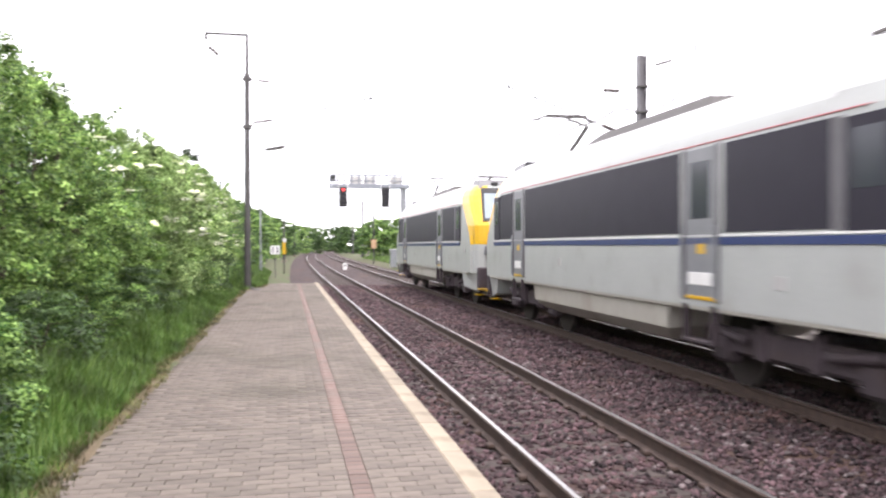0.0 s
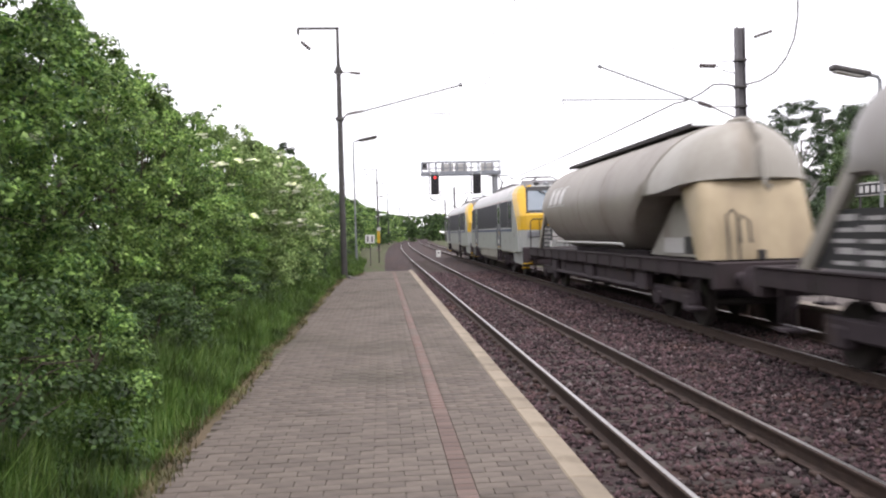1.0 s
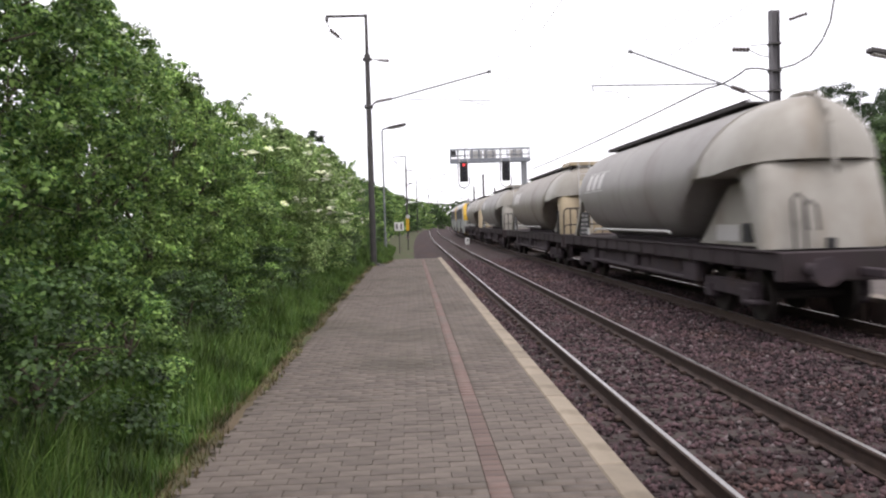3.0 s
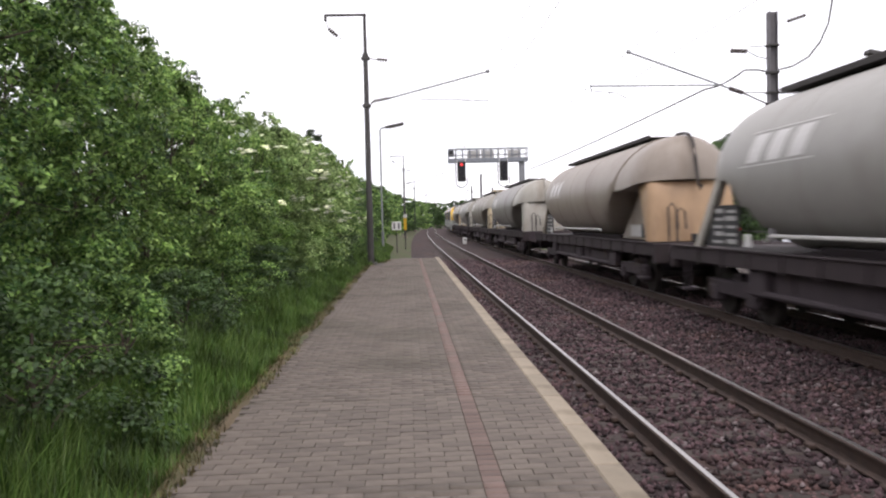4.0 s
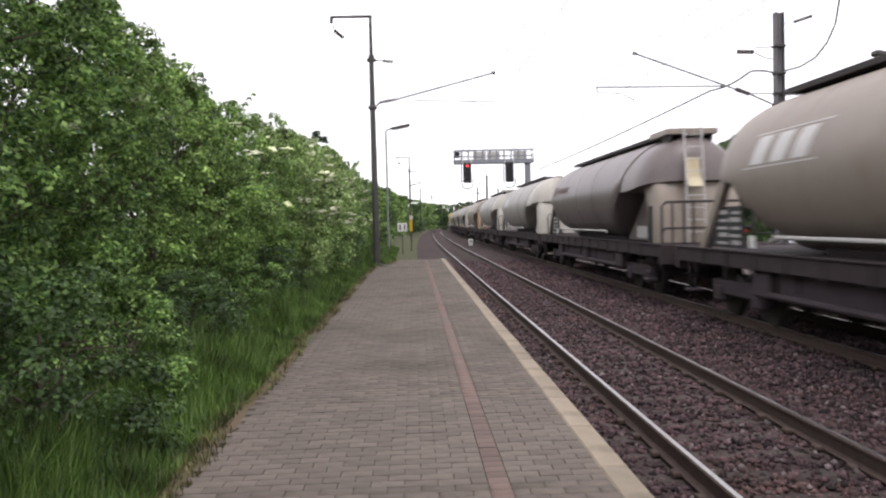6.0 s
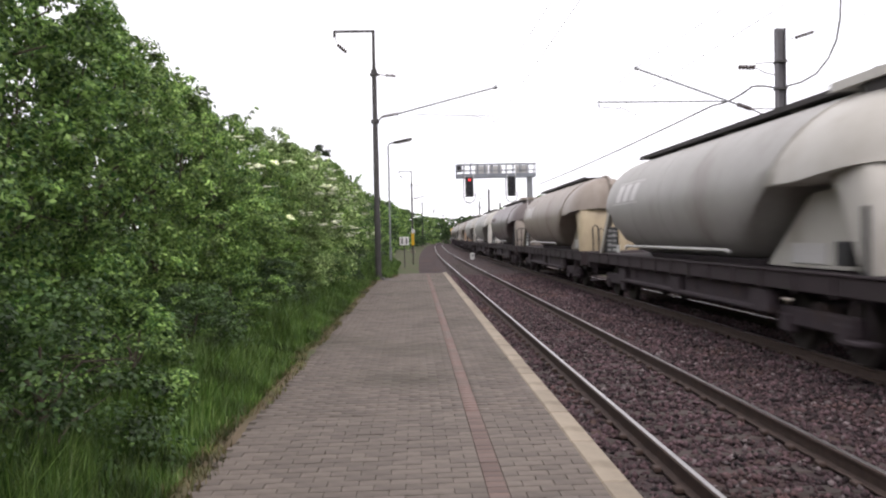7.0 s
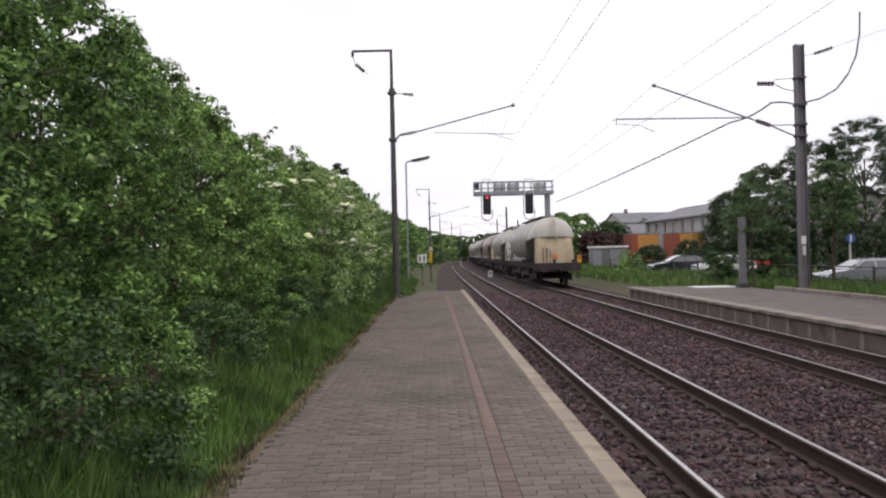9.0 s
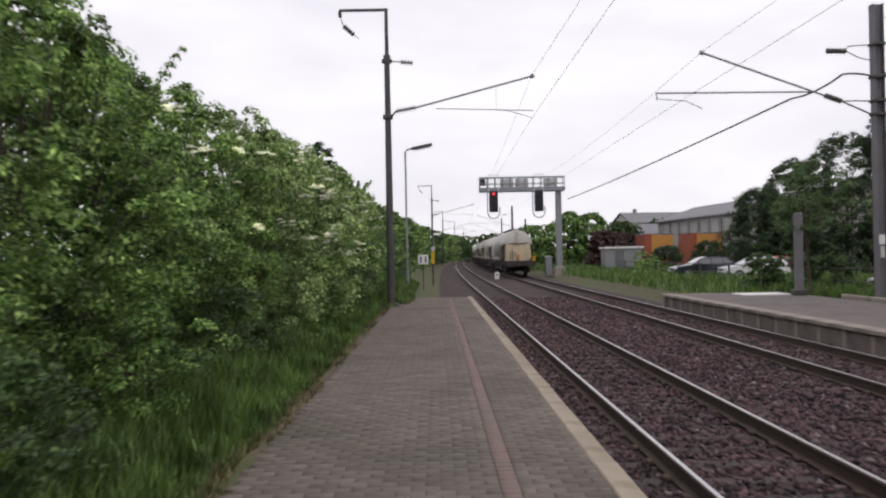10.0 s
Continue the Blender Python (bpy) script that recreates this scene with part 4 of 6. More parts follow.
def nose_ring(z, sy):
    """Half an outline in plan at a height, round the nose from flank to flank."""
    w, y, r = flank(z), front(z), 0.42
    w1 = w - 0.10
    pts = [(w, 6.4), (w, 6.75), (w - 0.03, y - 0.46 - 0.42 * smooth(2.05, 2.75, z))]
    for a in (0, 22.5, 45, 67.5, 90):
        pts.append((w1 - r + r * math.cos(radians(a)), y - r + r * math.sin(radians(a))))
    right = [(px, sy * py, z) for px, py in pts]
    return right + [(-px, py, pz) for px, py, pz in right[::-1]]


NOSE_Z = [1.12, 1.5, 2.02, 2.05, 2.3, 2.62, 2.72, 2.95, 3.2, 3.38, 3.6, 3.8, 3.95, 4.08]


def build_loco(label):
    L = thing("locomotive", (0, 0, 0), 0, label, "locomotive", "locomotives of the train")
    zs = [1.12, 2.0, 3.38, 3.55, 3.72, 3.88, 4.0, 4.08, 4.14]
    ring = lambda y: [(flank(z), y, z) for z in zs] + [(-flank(z), y, z) for z in zs[::-1]]
    s = Shape().loft([ring(-6.42), ring(6.42)])
    for j in range(len(s.m)):
        if 3 <= j <= 13:
            s.m[j] = 1
    part("body", s, [SILVER, ROOF], L, "light grey painted body", True)
    part("lower_edge", Shape().box(-1.46, -1.38, -8.3, 8.3, 1.06, 1.14, 0.02).box(1.38, 1.46, -8.3, 8.3, 1.06, 1.14, 0.02), HOOD_GREY, L)
    for sy in (-1, 1):
        # the cab: grey shell, yellow mask round the windscreen, built from plan outlines
        rings = [nose_ring(z, sy) for z in NOSE_Z]
        n = len(rings[0])
        shell, mask, hat = Shape(), Shape(), Shape()
        for i in range(len(rings) - 1):
            zm = (NOSE_Z[i] + NOSE_Z[i + 1]) / 2
            for j in range(n):
                k = (j + 1) % n
                quad = [rings[i][j], rings[i][k], rings[i + 1][k], rings[i + 1][j]]
                e = min(j, n - 2 - j)
                yellow = (2 <= e <= 6 or (j == 7 and zm < 2.72)) and 2.03 < zm < 3.95
                dst = mask if yellow else (hat if zm > 3.95 and e >= 2 else shell)
                dst.add(quad, [(0, 1, 2, 3)])
        hat.add(rings[-1], [tuple(range(n))])
        part("cab_shell", shell, SILVER, L, "light grey cab shell", True)
        part("yellow_mask", mask, YELLOW, L, "bright yellow nose mask", True)
        part("roof_edge", hat, ROOF_GREY, L, "dark grey roof edge above the windscreen", True)

        def nose(x, z, lift):
            """A point on the raked front at a height."""
            return (x, sy * (front(z) + lift * 0.72), z + lift * 0.69)

        def slab(x0, x1, z0, z1, t0, t1, top=None):
            u0, u1 = top or (x0, x1)
            lo, hi = ([nose(x0, z0, t), nose(x1, z0, t), nose(u1, z1, t), nose(u0, z1, t)] for t in (t0, t1))
            return Shape().loft([lo, hi])

        part("windscreen_frame", slab(-1.10, 1.10, 2.74, 3.86, -0.05, 0.025, (-0.92, 0.92)), BLACK, L, "black windscreen surround")
        for a, b, u, v in ((-1.02, -0.02, -0.86, -0.02), (0.02, 1.02, 0.02, 0.86)):
            part("windscreen", slab(a, b, 2.82, 3.66, 0.0, 0.034, (u, v)), LOCO_GLASS, L, "slanted windscreen that mirrors the sky")
        part("screen_bar", slab(-0.88, 0.88, 3.68, 3.84, 0.0, 0.04, (-0.86, 0.86)), BLACK, L)
        for x in (-1, 1):
            part("wiper", Shape().tube([nose(x * 0.10, 2.84, 0.07), nose(x * 0.16, 3.15, 0.08), nose(x * 0.02, 3.40, 0.08), nose(x * 0.42, 3.66, 0.08)], 0.028, 6), BLACK, L)
        part("roof_fairing", Shape().loft([[(-0.98, sy * 7.92, 3.84), (0.98, sy * 7.92, 3.84), (1.0, sy * 7.0, 3.84), (-1.0, sy * 7.0, 3.84)], [(-0.88, sy * 7.74, 4.16), (0.88, sy * 7.74, 4.16), (0.86, sy * 6.7, 4.22), (-0.86, sy * 6.7, 4.22)]]), ROOF_GREY, L, "dark grey roof fairing above the windscreen")
        for x in (-0.42, 0.0, 0.42):
            part("marker_light", Shape().box(x - 0.11, x + 0.11, min(sy * 7.80, sy * 7.92), max(sy * 7.80, sy * 7.92), 3.93, 4.08, 0.03), GALV if x == 0 else BLACK, L)
        for x in (-0.86, 0.86):
            part("headlight", Shape().box(x - 0.25, x + 0.25, min(sy * 9.14, sy * 9.23), max(sy * 9.14, sy * 9.23), 1.70, 1.97, 0.03).disc((x - 0.1, sy * 9.24, 1.83), (0, 1, 0), 0.085, 0.03, 14).disc((x + 0.12, sy * 9.24, 1.83), (0, 1, 0), 0.085, 0.03, 14), GALV, L, "twin round headlight", True)
            part("buffer", Shape().tube([(x, sy * 9.2, 1.05), (x, sy * 9.5, 1.05)], 0.12, 12).disc((x, sy * 9.55, 1.05), (0, 1, 0), 0.26, 0.06, 18), CHASSIS, L, smooth=True)
        part("number_bar", Shape().box(-0.46, 0.46, min(sy * 9.19, sy * 9.215), max(sy * 9.19, sy * 9.215), 1.58, 1.88), PLATE, L)
        rail = Shape().tube([(-1.0, sy * 9.38, 1.15), (-1.0, sy * 9.38, 2.36), (-0.9, sy * 9.38, 2.46), (0.9, sy * 9.38, 2.46), (1.0, sy * 9.38, 2.36), (1.0, sy * 9.38, 1.15)], 0.026, 8).tube([(-1.0, sy * 9.38, 1.72), (1.0, sy * 9.38, 1.72)], 0.02, 6)
        for x in (-0.62, -0.42, 0.42, 0.62):
            rail.tube([(x, sy * 9.38, 1.2), (x, sy * 9.38, 2.46)], 0.02, 6)
        part("front_rail", rail, GRATING, L, "dark railing before the nose")
        part("buffer_beam", Shape().box(-1.30, 1.30, min(sy * 9.0, sy * 9.34), max(sy * 9.0, sy * 9.34), 0.55, 1.30, 0.04), CHASSIS, L, "dark buffer beam")
        part("skirt", Shape().loft([[(-1.42, sy * 7.7, 0.66), (1.42, sy * 7.7, 0.66), (1.44, sy * 7.5, 1.16), (-1.44, sy * 7.5, 1.16)], [(-1.20, sy * 9.05, 0.52), (1.20, sy * 9.05, 0.52), (1.30, sy * 9.05, 1.16), (-1.30, sy * 9.05, 1.16)]]), SILVER, L)
        for x in (-1.15, 1.15):
            part("front_step", Shape().box(x - 0.18, x + 0.18, min(sy * 9.2, sy * 9.45), max(sy * 9.2, sy * 9.45), 0.62, 0.66, 0.01).box(x - 0.16, x + 0.16, min(sy * 8.7, sy * 8.95), max(sy * 8.7, sy * 8.95), 0.42, 0.46, 0.01), YELLOW, L, "yellow step")
        y = sy * 5.2
        bg_ = part("bogie", Shape().box(-1.15, -0.95, y - 2.0, y + 2.0, 0.5, 0.85, 0.08).box(0.95, 1.15, y - 2.0, y + 2.0, 0.5, 0.85, 0.08).box(-1.0, 1.0, y - 0.3, y + 0.3, 0.4, 0.8, 0.05), CHASSIS, L, "dirty bogie frame")
        for k in (-1.5, 1.5):
            for sx in (-1, 1):
                part("wheel", Shape().disc((sx * GAUGE / 2, y + k, 0.55), (1, 0, 0), 0.55, 0.13, 30), WHEEL, bg_, smooth=True)
                part("axle_box", Shape().box(sx * 1.08 - 0.13, sx * 1.08 + 0.13, y + k - 0.24, y + k + 0.24, 0.36, 0.76, 0.06), CHASSIS, bg_)
                part("damper", Shape().tube([(sx * 1.22, y + k * 0.55, 0.72), (sx * 1.22, y + k * 1.15, 0.82)], 0.06, 8), CHASSIS, bg_, smooth=True)
        for k in (-0.55, 0.55):
            part("spring", Shape().tube([(-1.1, y + k, 0.5), (-1.1, y + k, 0.95)], 0.13, 12), CHASSIS, bg_, smooth=True)
    part("belly_box", Shape().loft([[(-1.40, -2.55, 1.08), (1.40, -2.55, 1.08), (1.40, 4.35, 1.08), (-1.40, 4.35, 1.08)], [(-1.40, -2.50, 0.72), (1.40, -2.50, 0.72), (1.40, 4.25, 0.72), (-1.40, 4.25, 0.72)], [(-1.15, -2.2, 0.50), (1.15, -2.2, 0.50), (1.15, 4.0, 0.50), (-1.15, 4.0, 0.50)]]), HOOD_GREY, L, "grey equipment box under the frame")
    for sx in (-1, 1):
        x = sx * 1.475
        q = lambda a, b: (min(a, b), max(a, b))
        x0, x1 = q(x - sx * 0.01, x + sx * 0.010)
        for y0, y1 in ((-6.42, -4.28), (-3.04, 4.80), (5.95, 7.10)):
            part("window_band", Shape().box(x0, x1, y0, y1, 2.15, 3.33, 0.01), BAND, L, "dark grille and window band")
        for y0, y1 in ((-7.38, -6.62), (7.18, 7.75)):
            win = part("side_window", Shape().box(x0, x1, y0, y1, 2.12, 3.30, 0.03), BAND, L, "dark cab side window")
            part("pane", Shape().box(x - 0.014, x + 0.014, y0 + 0.12, y1 - 0.12, 2.55, 3.18, 0.04), SIDE_GLASS, win)
        part("window_pillar", Shape().box(x0, x1, -6.60, -6.44, 2.13, 3.33, 0.004), MAST_GREY, L)
        part("blue_line", Shape().box(x0, x1, -7.3, 7.8, 1.985, 2.085, 0.003), BLUE, L, "blue stripe")
        part("white_line", Shape().box(x0, x1, -7.3, 7.8, 2.095, 2.125, 0.003), WHITE, L)
        part("red_line", Shape().box(x0, x1, -7.0, 7.0, 3.374, 3.392, 0.003), RED, L, "thin red stripe")
        for d0, d1 in ((-4.16, -3.14), (4.88, 5.86)):
            dr = part("cab_door", Shape().box(x0, x1, d0 + 0.1, d1 - 0.1, 1.25, 3.33, 0.01), DOOR_GREY, L, "grey door with a window")
            for e in (d0, d1 - 0.08):
                part("door_post", Shape().box(x - 0.022, x + 0.022, e, e + 0.08, 1.2, 3.36, 0.01), MAST_GREY, dr)
                part("hand_rail", Shape().tube([(x + sx * 0.05, e + 0.04, 1.25), (x + sx * 0.05, e + 0.04, 2.25)], 0.022, 6), GALV, dr)
            part("door_window", Shape().box(x - 0.015, x + 0.015, d0 + 0.24, d1 - 0.24, 2.35, 3.15, 0.006), SIDE_GLASS, dr)
            part("sill_plate", Shape().box(x - 0.016, x + 0.016, d0 + 0.18, d1 - 0.18, 1.42, 1.60, 0.006), WHITE, dr)
            part("yellow_plate", Shape().box(x - 0.017, x + 0.017, d0 + 0.38, d0 + 0.58, 1.86, 2.00, 0.004), YELLOW, dr)
            part("yellow_sill", Shape().box(x - 0.02, x + 0.03, d0 + 0.14, d1 - 0.14, 1.22, 1.27, 0.004), YELLOW, dr)
            part("foot_step", Shape().box(x - 0.08, x + 0.08, d0 + 0.1, d1 - 0.1, 0.62, 0.67, 0.01).box(x - 0.05, x + 0.05, d0 + 0.1, d0 + 0.13, 0.62, 1.15).box(x - 0.05, x + 0.05, d1 - 0.13, d1 - 0.1, 0.62, 1.15), CHASSIS, dr)
        for y0, z0 in ((-8.1, 1.75), (2.2, 1.55), (-5.6, 1.45)):
            part("side_plate", Shape().box(x - 0.008, x + 0.008, y0, y0 + 0.2, z0, z0 + 0.16, 0.004), BAR, L)
    # pantographs: the rear one folded, the other half raised
    for sy in (-1, 1):
        py = sy * 5.6
        pg = part("pantograph", Shape().tube([(-0.5, py - 0.6, 4.2), (-0.5, py + 0.6, 4.2)], 0.03, 6).tube([(0.5, py - 0.6, 4.2), (0.5, py + 0.6, 4.2)], 0.03, 6).tube([(0, py + sy * 0.5, 4.22), (0, py - sy * 1.1, 4.32 if sy < 0 else 4.85)], 0.05, 8)
                  .tube([(0, py - sy * 1.1, 4.32 if sy < 0 else 4.85), (0, py + sy * 0.6, 4.40 if sy < 0 else 5.35)], 0.035, 8), ROOF_DARK, L, "thin dark pantograph")
        zc = 4.40 if sy < 0 else 5.35
        part("contact_head", Shape().tube([(-0.85, py + sy * 0.6, zc - 0.12), (-0.55, py + sy * 0.6, zc), (0.55, py + sy * 0.6, zc), (0.85, py + sy * 0.6, zc - 0.12)], 0.03, 6).tube([(-0.55, py + sy * 0.35, zc), (0.55, py + sy * 0.35, zc)], 0.03, 6), ROOF_DARK, pg)
    part("roof_box", Shape().loft([[(-0.85, -2.8, 4.05), (0.85, -2.8, 4.05), (0.85, 3.0, 4.05), (-0.85, 3.0, 4.05)], [(-0.6, -2.4, 4.34), (0.6, -2.4, 4.34), (0.6, 2.0, 4.34), (-0.6, 2.0, 4.34)]]), ROOF_DARK, L, "dark roof equipment")
    for y in (-3.6, 3.8):
        part("roof_insulator", Shape().tube([(0.3, y, 4.1), (0.3, y, 4.42)], 0.07, 10), INSULATOR, L)
    return L


LOCOS = [(build_loco("grey electric locomotive with yellow ends and blue stripe"), 33.7), (build_loco("second grey electric locomotive with a bright yellow nose"), 14.05)]

SPEED = 28.3


def motions():
    for ob, start in WAGONS + LOCOS:
        rows = []
        for i in range(21):
            t = 0.5 * i
            y = start + SPEED * t
            rows.append((t, pose(X2 + bend(y), y, 0, 0, 0, heading(y))))
        walk(ob, rows)


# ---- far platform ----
# the shade of the recess is mixed into this colour, along with stains
RECESS = mat("shaded_stained_recess", (0.20, 0.16, 0.145), (0.13, 0.105, 0.095), 0.9, scale=2, fine=40, stain=(0.05, 0.042, 0.038), stain_scale=1.5)


def build_far_platform():
    pf = single("platform_far", Shape().box(FEDGE + 0.12, 13.3, -25, 36.0, -0.4, FPZ - 0.08, 0.01).box(FEDGE + 0.30, 13.3, -25, 36.0, FPZ - 0.1, FPZ, 0.01),
                mat("worn_asphalt", (0.145, 0.125, 0.115), (0.105, 0.09, 0.083), 0.9, scale=2, fine=60, bump=0.3, stain=(0.085, 0.074, 0.065), stain_scale=0.5), "worn grey platform beyond the second track", "platform", "structure")
    slab = Shape().box(0, 0.42, -0.58, 0.58, -0.09, 0.006, 0.01).mesh("edge_slab", CONCRETE)
    post = Shape().box(0.10, 0.26, -0.09, 0.09, -0.66, -0.09, 0.01).mesh("wall_post", CONCRETE)
    for i in range(30):
        y = 2.0 + 1.17 * i
        a, b = new("edge_slab", slab), new("wall_post", post)
        a.parent, b.parent = pf, pf
        a.location, b.location = (FEDGE, y, FPZ + 0.003), (FEDGE - 0.03, y - 0.585, FPZ)
    part("recess_panel", Shape().box(FEDGE + 0.09, FEDGE + 0.118, -25, 36.0, -0.4, FPZ - 0.1), RECESS, pf, "stained recessed wall panel with its shade painted in")
    part("end_wall", Shape().box(FEDGE, 13.3, 36.0, 36.25, -0.4, FPZ + 0.004, 0.01), CONCRETE, pf)
    part("back_kerb", Shape().box(13.3, 13.5, -25, 31.5, -0.2, FPZ + 0.14, 0.02), CONCRETE, pf, "low concrete kerb")
    part("pale_slab", Shape().box(11.2, 12.9, 34.2, 35.6, FPZ - 0.02, FPZ + 0.03, 0.01), WHITE, pf, "pale concrete slab")


build_far_platform()


# ---- catenary ----
def insulator(s, a, b, n=5, r=0.075):
    a, b = Vector(a), Vector(b)
    s.tube([a, b], 0.03, 8)
    d = (b - a)
    for i in range(n):
        s.disc(a + d * ((i + 0.5) / n), d, r, d.length / n * 0.45, 12)
    return s


def build_mast_left(at, rz=0.0, far=False):
    """A slim tapered steel mast with a top arm and a tube cantilever over the near track. Local x across the track."""
    m = thing("catenary_mast", at, rz, "dark steel catenary mast with a bracket arm", "catenary mast", "masts along the near track")
    part("foot", Shape().box(-0.24, 0.24, -0.24, 0.24, -0.25, 0.08, 0.03), CONCRETE if far else MAST_STEEL, m)
    part("pole", Shape().tube([(0, 0, 0), (0, 0, 7.55)], 0.125, 12, 0.085).tube([(0, 0, 7.5), (0, 0, 7.75)], 0.11, 12).tube([(0, 0, 7.7), (0, 0, 9.2)], 0.065, 10, 0.05), MAST_STEEL, m, "", True)
    part("top_arm", Shape().box(-1.45, 0.06, -0.04, 0.04, 9.12, 9.2, 0.01).box(-1.47, -1.37, -0.04, 0.04, 8.95, 9.14, 0.01), MAST_STEEL, m)
    part("hanging_insulator", insulator(Shape(), (-1.32, 0, 8.68), (-1.0, 0, 8.4)), INSULATOR, m, smooth=True)
    part("wire_clip", Shape().tube([(-1.42, 0, 8.98), (-1.32, 0, 8.68)], 0.012, 6).tube([(-1.0, 0, 8.4), (-0.86, 0.0, 8.28)], 0.012, 6), WIRE, m)
    part("bracket", Shape().box(-0.16, 0.16, -0.1, 0.1, 7.52, 7.62, 0.01).tube([(0.1, 0, 7.57), (0.42, 0, 7.54)], 0.02, 6), MAST_STEEL, m)
    part("insulator", insulator(Shape(), (0.42, 0, 7.54), (0.80, 0, 7.50), 4), INSULATOR, m, smooth=True)
    part("collar", Shape().box(-0.15, 0.15, -0.15, 0.15, 5.78, 5.9, 0.02), MAST_STEEL, m)
    part("cantilever_insulator", insulator(Shape().tube([(0.1, 0, 5.85), (0.26, 0, 6.02)], 0.03, 8), (0.26, 0, 6.02), (0.86, 0, 6.12), 7), INSULATOR, m, smooth=True)
    part("cantilever", Shape().tube([(0.86, 0, 6.12), (4.5, 0, 7.04)], 0.032, 8).disc((4.48, 0, 7.04), (1, 0, 0.2), 0.07, 0.12, 8), GALV, m, "thin grey bracket tube", True)
    part("steady_arm", Shape().tube([(1.5, 0, 6.08), (4.5, 0, 5.97)], 0.016, 6).tube([(3.0, 0, 6.03), (3.7, 0.0, 5.98), (4.45, 0, 5.75)], 0.011, 6).tube([(3.35, 0, 6.0), (3.35, 0, 6.72)], 0.006, 5), GALV, m, "", True)
    return m


LEFT_MASTS = [(-1.40, 29.94, PZ), (-0.34, 92.9, 0.35), (1.3, 146.0, 0.35), (4.4, 190.0, 0.4), (8.2, 240.0, 0.6)]
for i, p in enumerate(LEFT_MASTS):
    build_mast_left(p, heading(p[1]), i > 0)
# the concrete pad at the foot of the first
single("mast_pad", Shape().box(-1.85, -0.95, 29.55, 30.35, 0.2, PZ + 0.025, 0.03), MAST_STEEL, "dark rusty pad under the catenary mast", "pad")


def build_mast_right(at, rz=0.0):
    """A broad-flange mast with a longer cantilever towards the tracks. Local -x points to the track."""
    m = thing("steel_mast", at, rz, "grey wide-flange catenary mast with insulated cantilever", "catenary mast", "masts beyond the second track")
    part("post", Shape().box(-0.15, -0.13, -0.16, 0.16, 0, 9.14, 0.004).box(0.13, 0.15, -0.16, 0.16, 0, 9.14, 0.004).box(-0.13, 0.13, -0.012, 0.012, 0, 9.14), MAST_GREY, m, "grey wide-flange post")
    part("foot", Shape().box(-0.26, 0.26, -0.28, 0.28, -0.15, 0.12, 0.04), MAST_STEEL, m)
    part("number_plate", Shape().box(-0.16, 0.02, -0.19, -0.165, 1.75, 2.05, 0.004), WHITE, m)
    part("number_plate", Shape().box(-0.12, 0.0, -0.19, -0.165, 1.35, 1.7, 0.004), PLATE, m)
    for z in (5.75, 6.17, 6.9, 7.9):
        part("collar", Shape().box(-0.2, 0.2, -0.19, 0.19, z - 0.04, z + 0.04, 0.01), MAST_STEEL, m)
    part("cantilever_insulator", insulator(Shape().tube([(-0.2, 0, 5.75), (-1.1, 0, 6.16)], 0.028, 8).tube([(-0.2, 0, 6.17), (-1.15, 0, 6.18)], 0.02, 6), (-1.12, 0, 6.17), (-1.65, 0, 6.36), 6, 0.09), INSULATOR, m, "", True)
    part("cantilever", Shape().tube([(-1.65, 0, 6.36), (-5.4, 0, 7.74)], 0.034, 8).disc((-5.4, 0, 7.74), (1, 0, -0.3), 0.07, 0.14, 8), GALV, m, "", True)
    part("registration_tube", Shape().tube([(-2.0, 0, 6.48), (-6.83, 0, 6.52)], 0.028, 8).tube([(-6.83, 0, 6.54), (-6.80, 0, 6.30)], 0.02, 6).tube([(-6.75, 0, 6.34), (-5.9, 0, 6.26), (-5.42, 0, 6.02)], 0.013, 6), GALV, m, "", True)
    part("upper_insulator", insulator(Shape(), (-0.95, 0, 7.71), (-1.58, 0, 7.73), 5, 0.09), INSULATOR, m, "", True)
    part("upper_bracket", Shape().tube([(-0.18, 0, 7.9), (-0.9, 0, 7.86), (-0.95, 0, 7.71)], 0.016, 6).tube([(-0.95, 0, 7.71), (-0.55, 0, 7.5), (-0.18, 0, 7.42)], 0.016, 6), WIRE, m, "", True)
    return m


build_mast_right((13.68, 29.7, FPZ))
build_mast_right((12.0, 131.0, 0.3), heading(131))
build_mast_right((14.2, 178.0, 0.4), heading(178))


def wire(name, pts, r, label, sag=0.0, n=8):
    s = Shape()
    line = []
    for a, b in zip(pts[:-1], pts[1:]):
        for i in range(n):
            f = i / n
            p = Vector(a).lerp(Vector(b), f)
            p.z -= 4 * sag * f * (1 - f)
            line.append(p)
    line.append(Vector(pts[-1]))
    s.tube(line, r, 6)
    single(name, s, WIRE, label, "overhead wire", "structure", smooth=True)


wire("messenger_wire", [(3.05, -35, 7.45), (3.05, 29.94, 7.45), (4.1, 92.9, 7.45), (5.6, 146, 7.5), (8.8, 190, 7.6), (12.6, 240, 7.8)], 0.005, "thin messenger wire over the empty track", 0.7)
wire("contact_wire", [(2.95, -35, 6.1), (3.05, 29.94, 6.16), (4.0, 92.9, 6.14), (5.5, 146, 6.2), (8.7, 190, 6.3), (12.5, 240, 6.5)], 0.005, "thin contact wire over the empty track")
wire("messenger_wire", [(8.0, -35, 8.05), (8.28, 29.7, 8.06), (7.8, 75, 7.9), (8.3, 131, 7.9), (10.2, 178, 8.0)], 0.005, "thin messenger wire over the second track", 0.5)
wire("contact_wire", [(7.1, -35, 6.2), (7.2, 29.7, 6.32), (7.5, 75, 6.3), (8.0, 131, 6.3), (9.8, 178, 6.4)], 0.005, "thin contact wire over the second track")
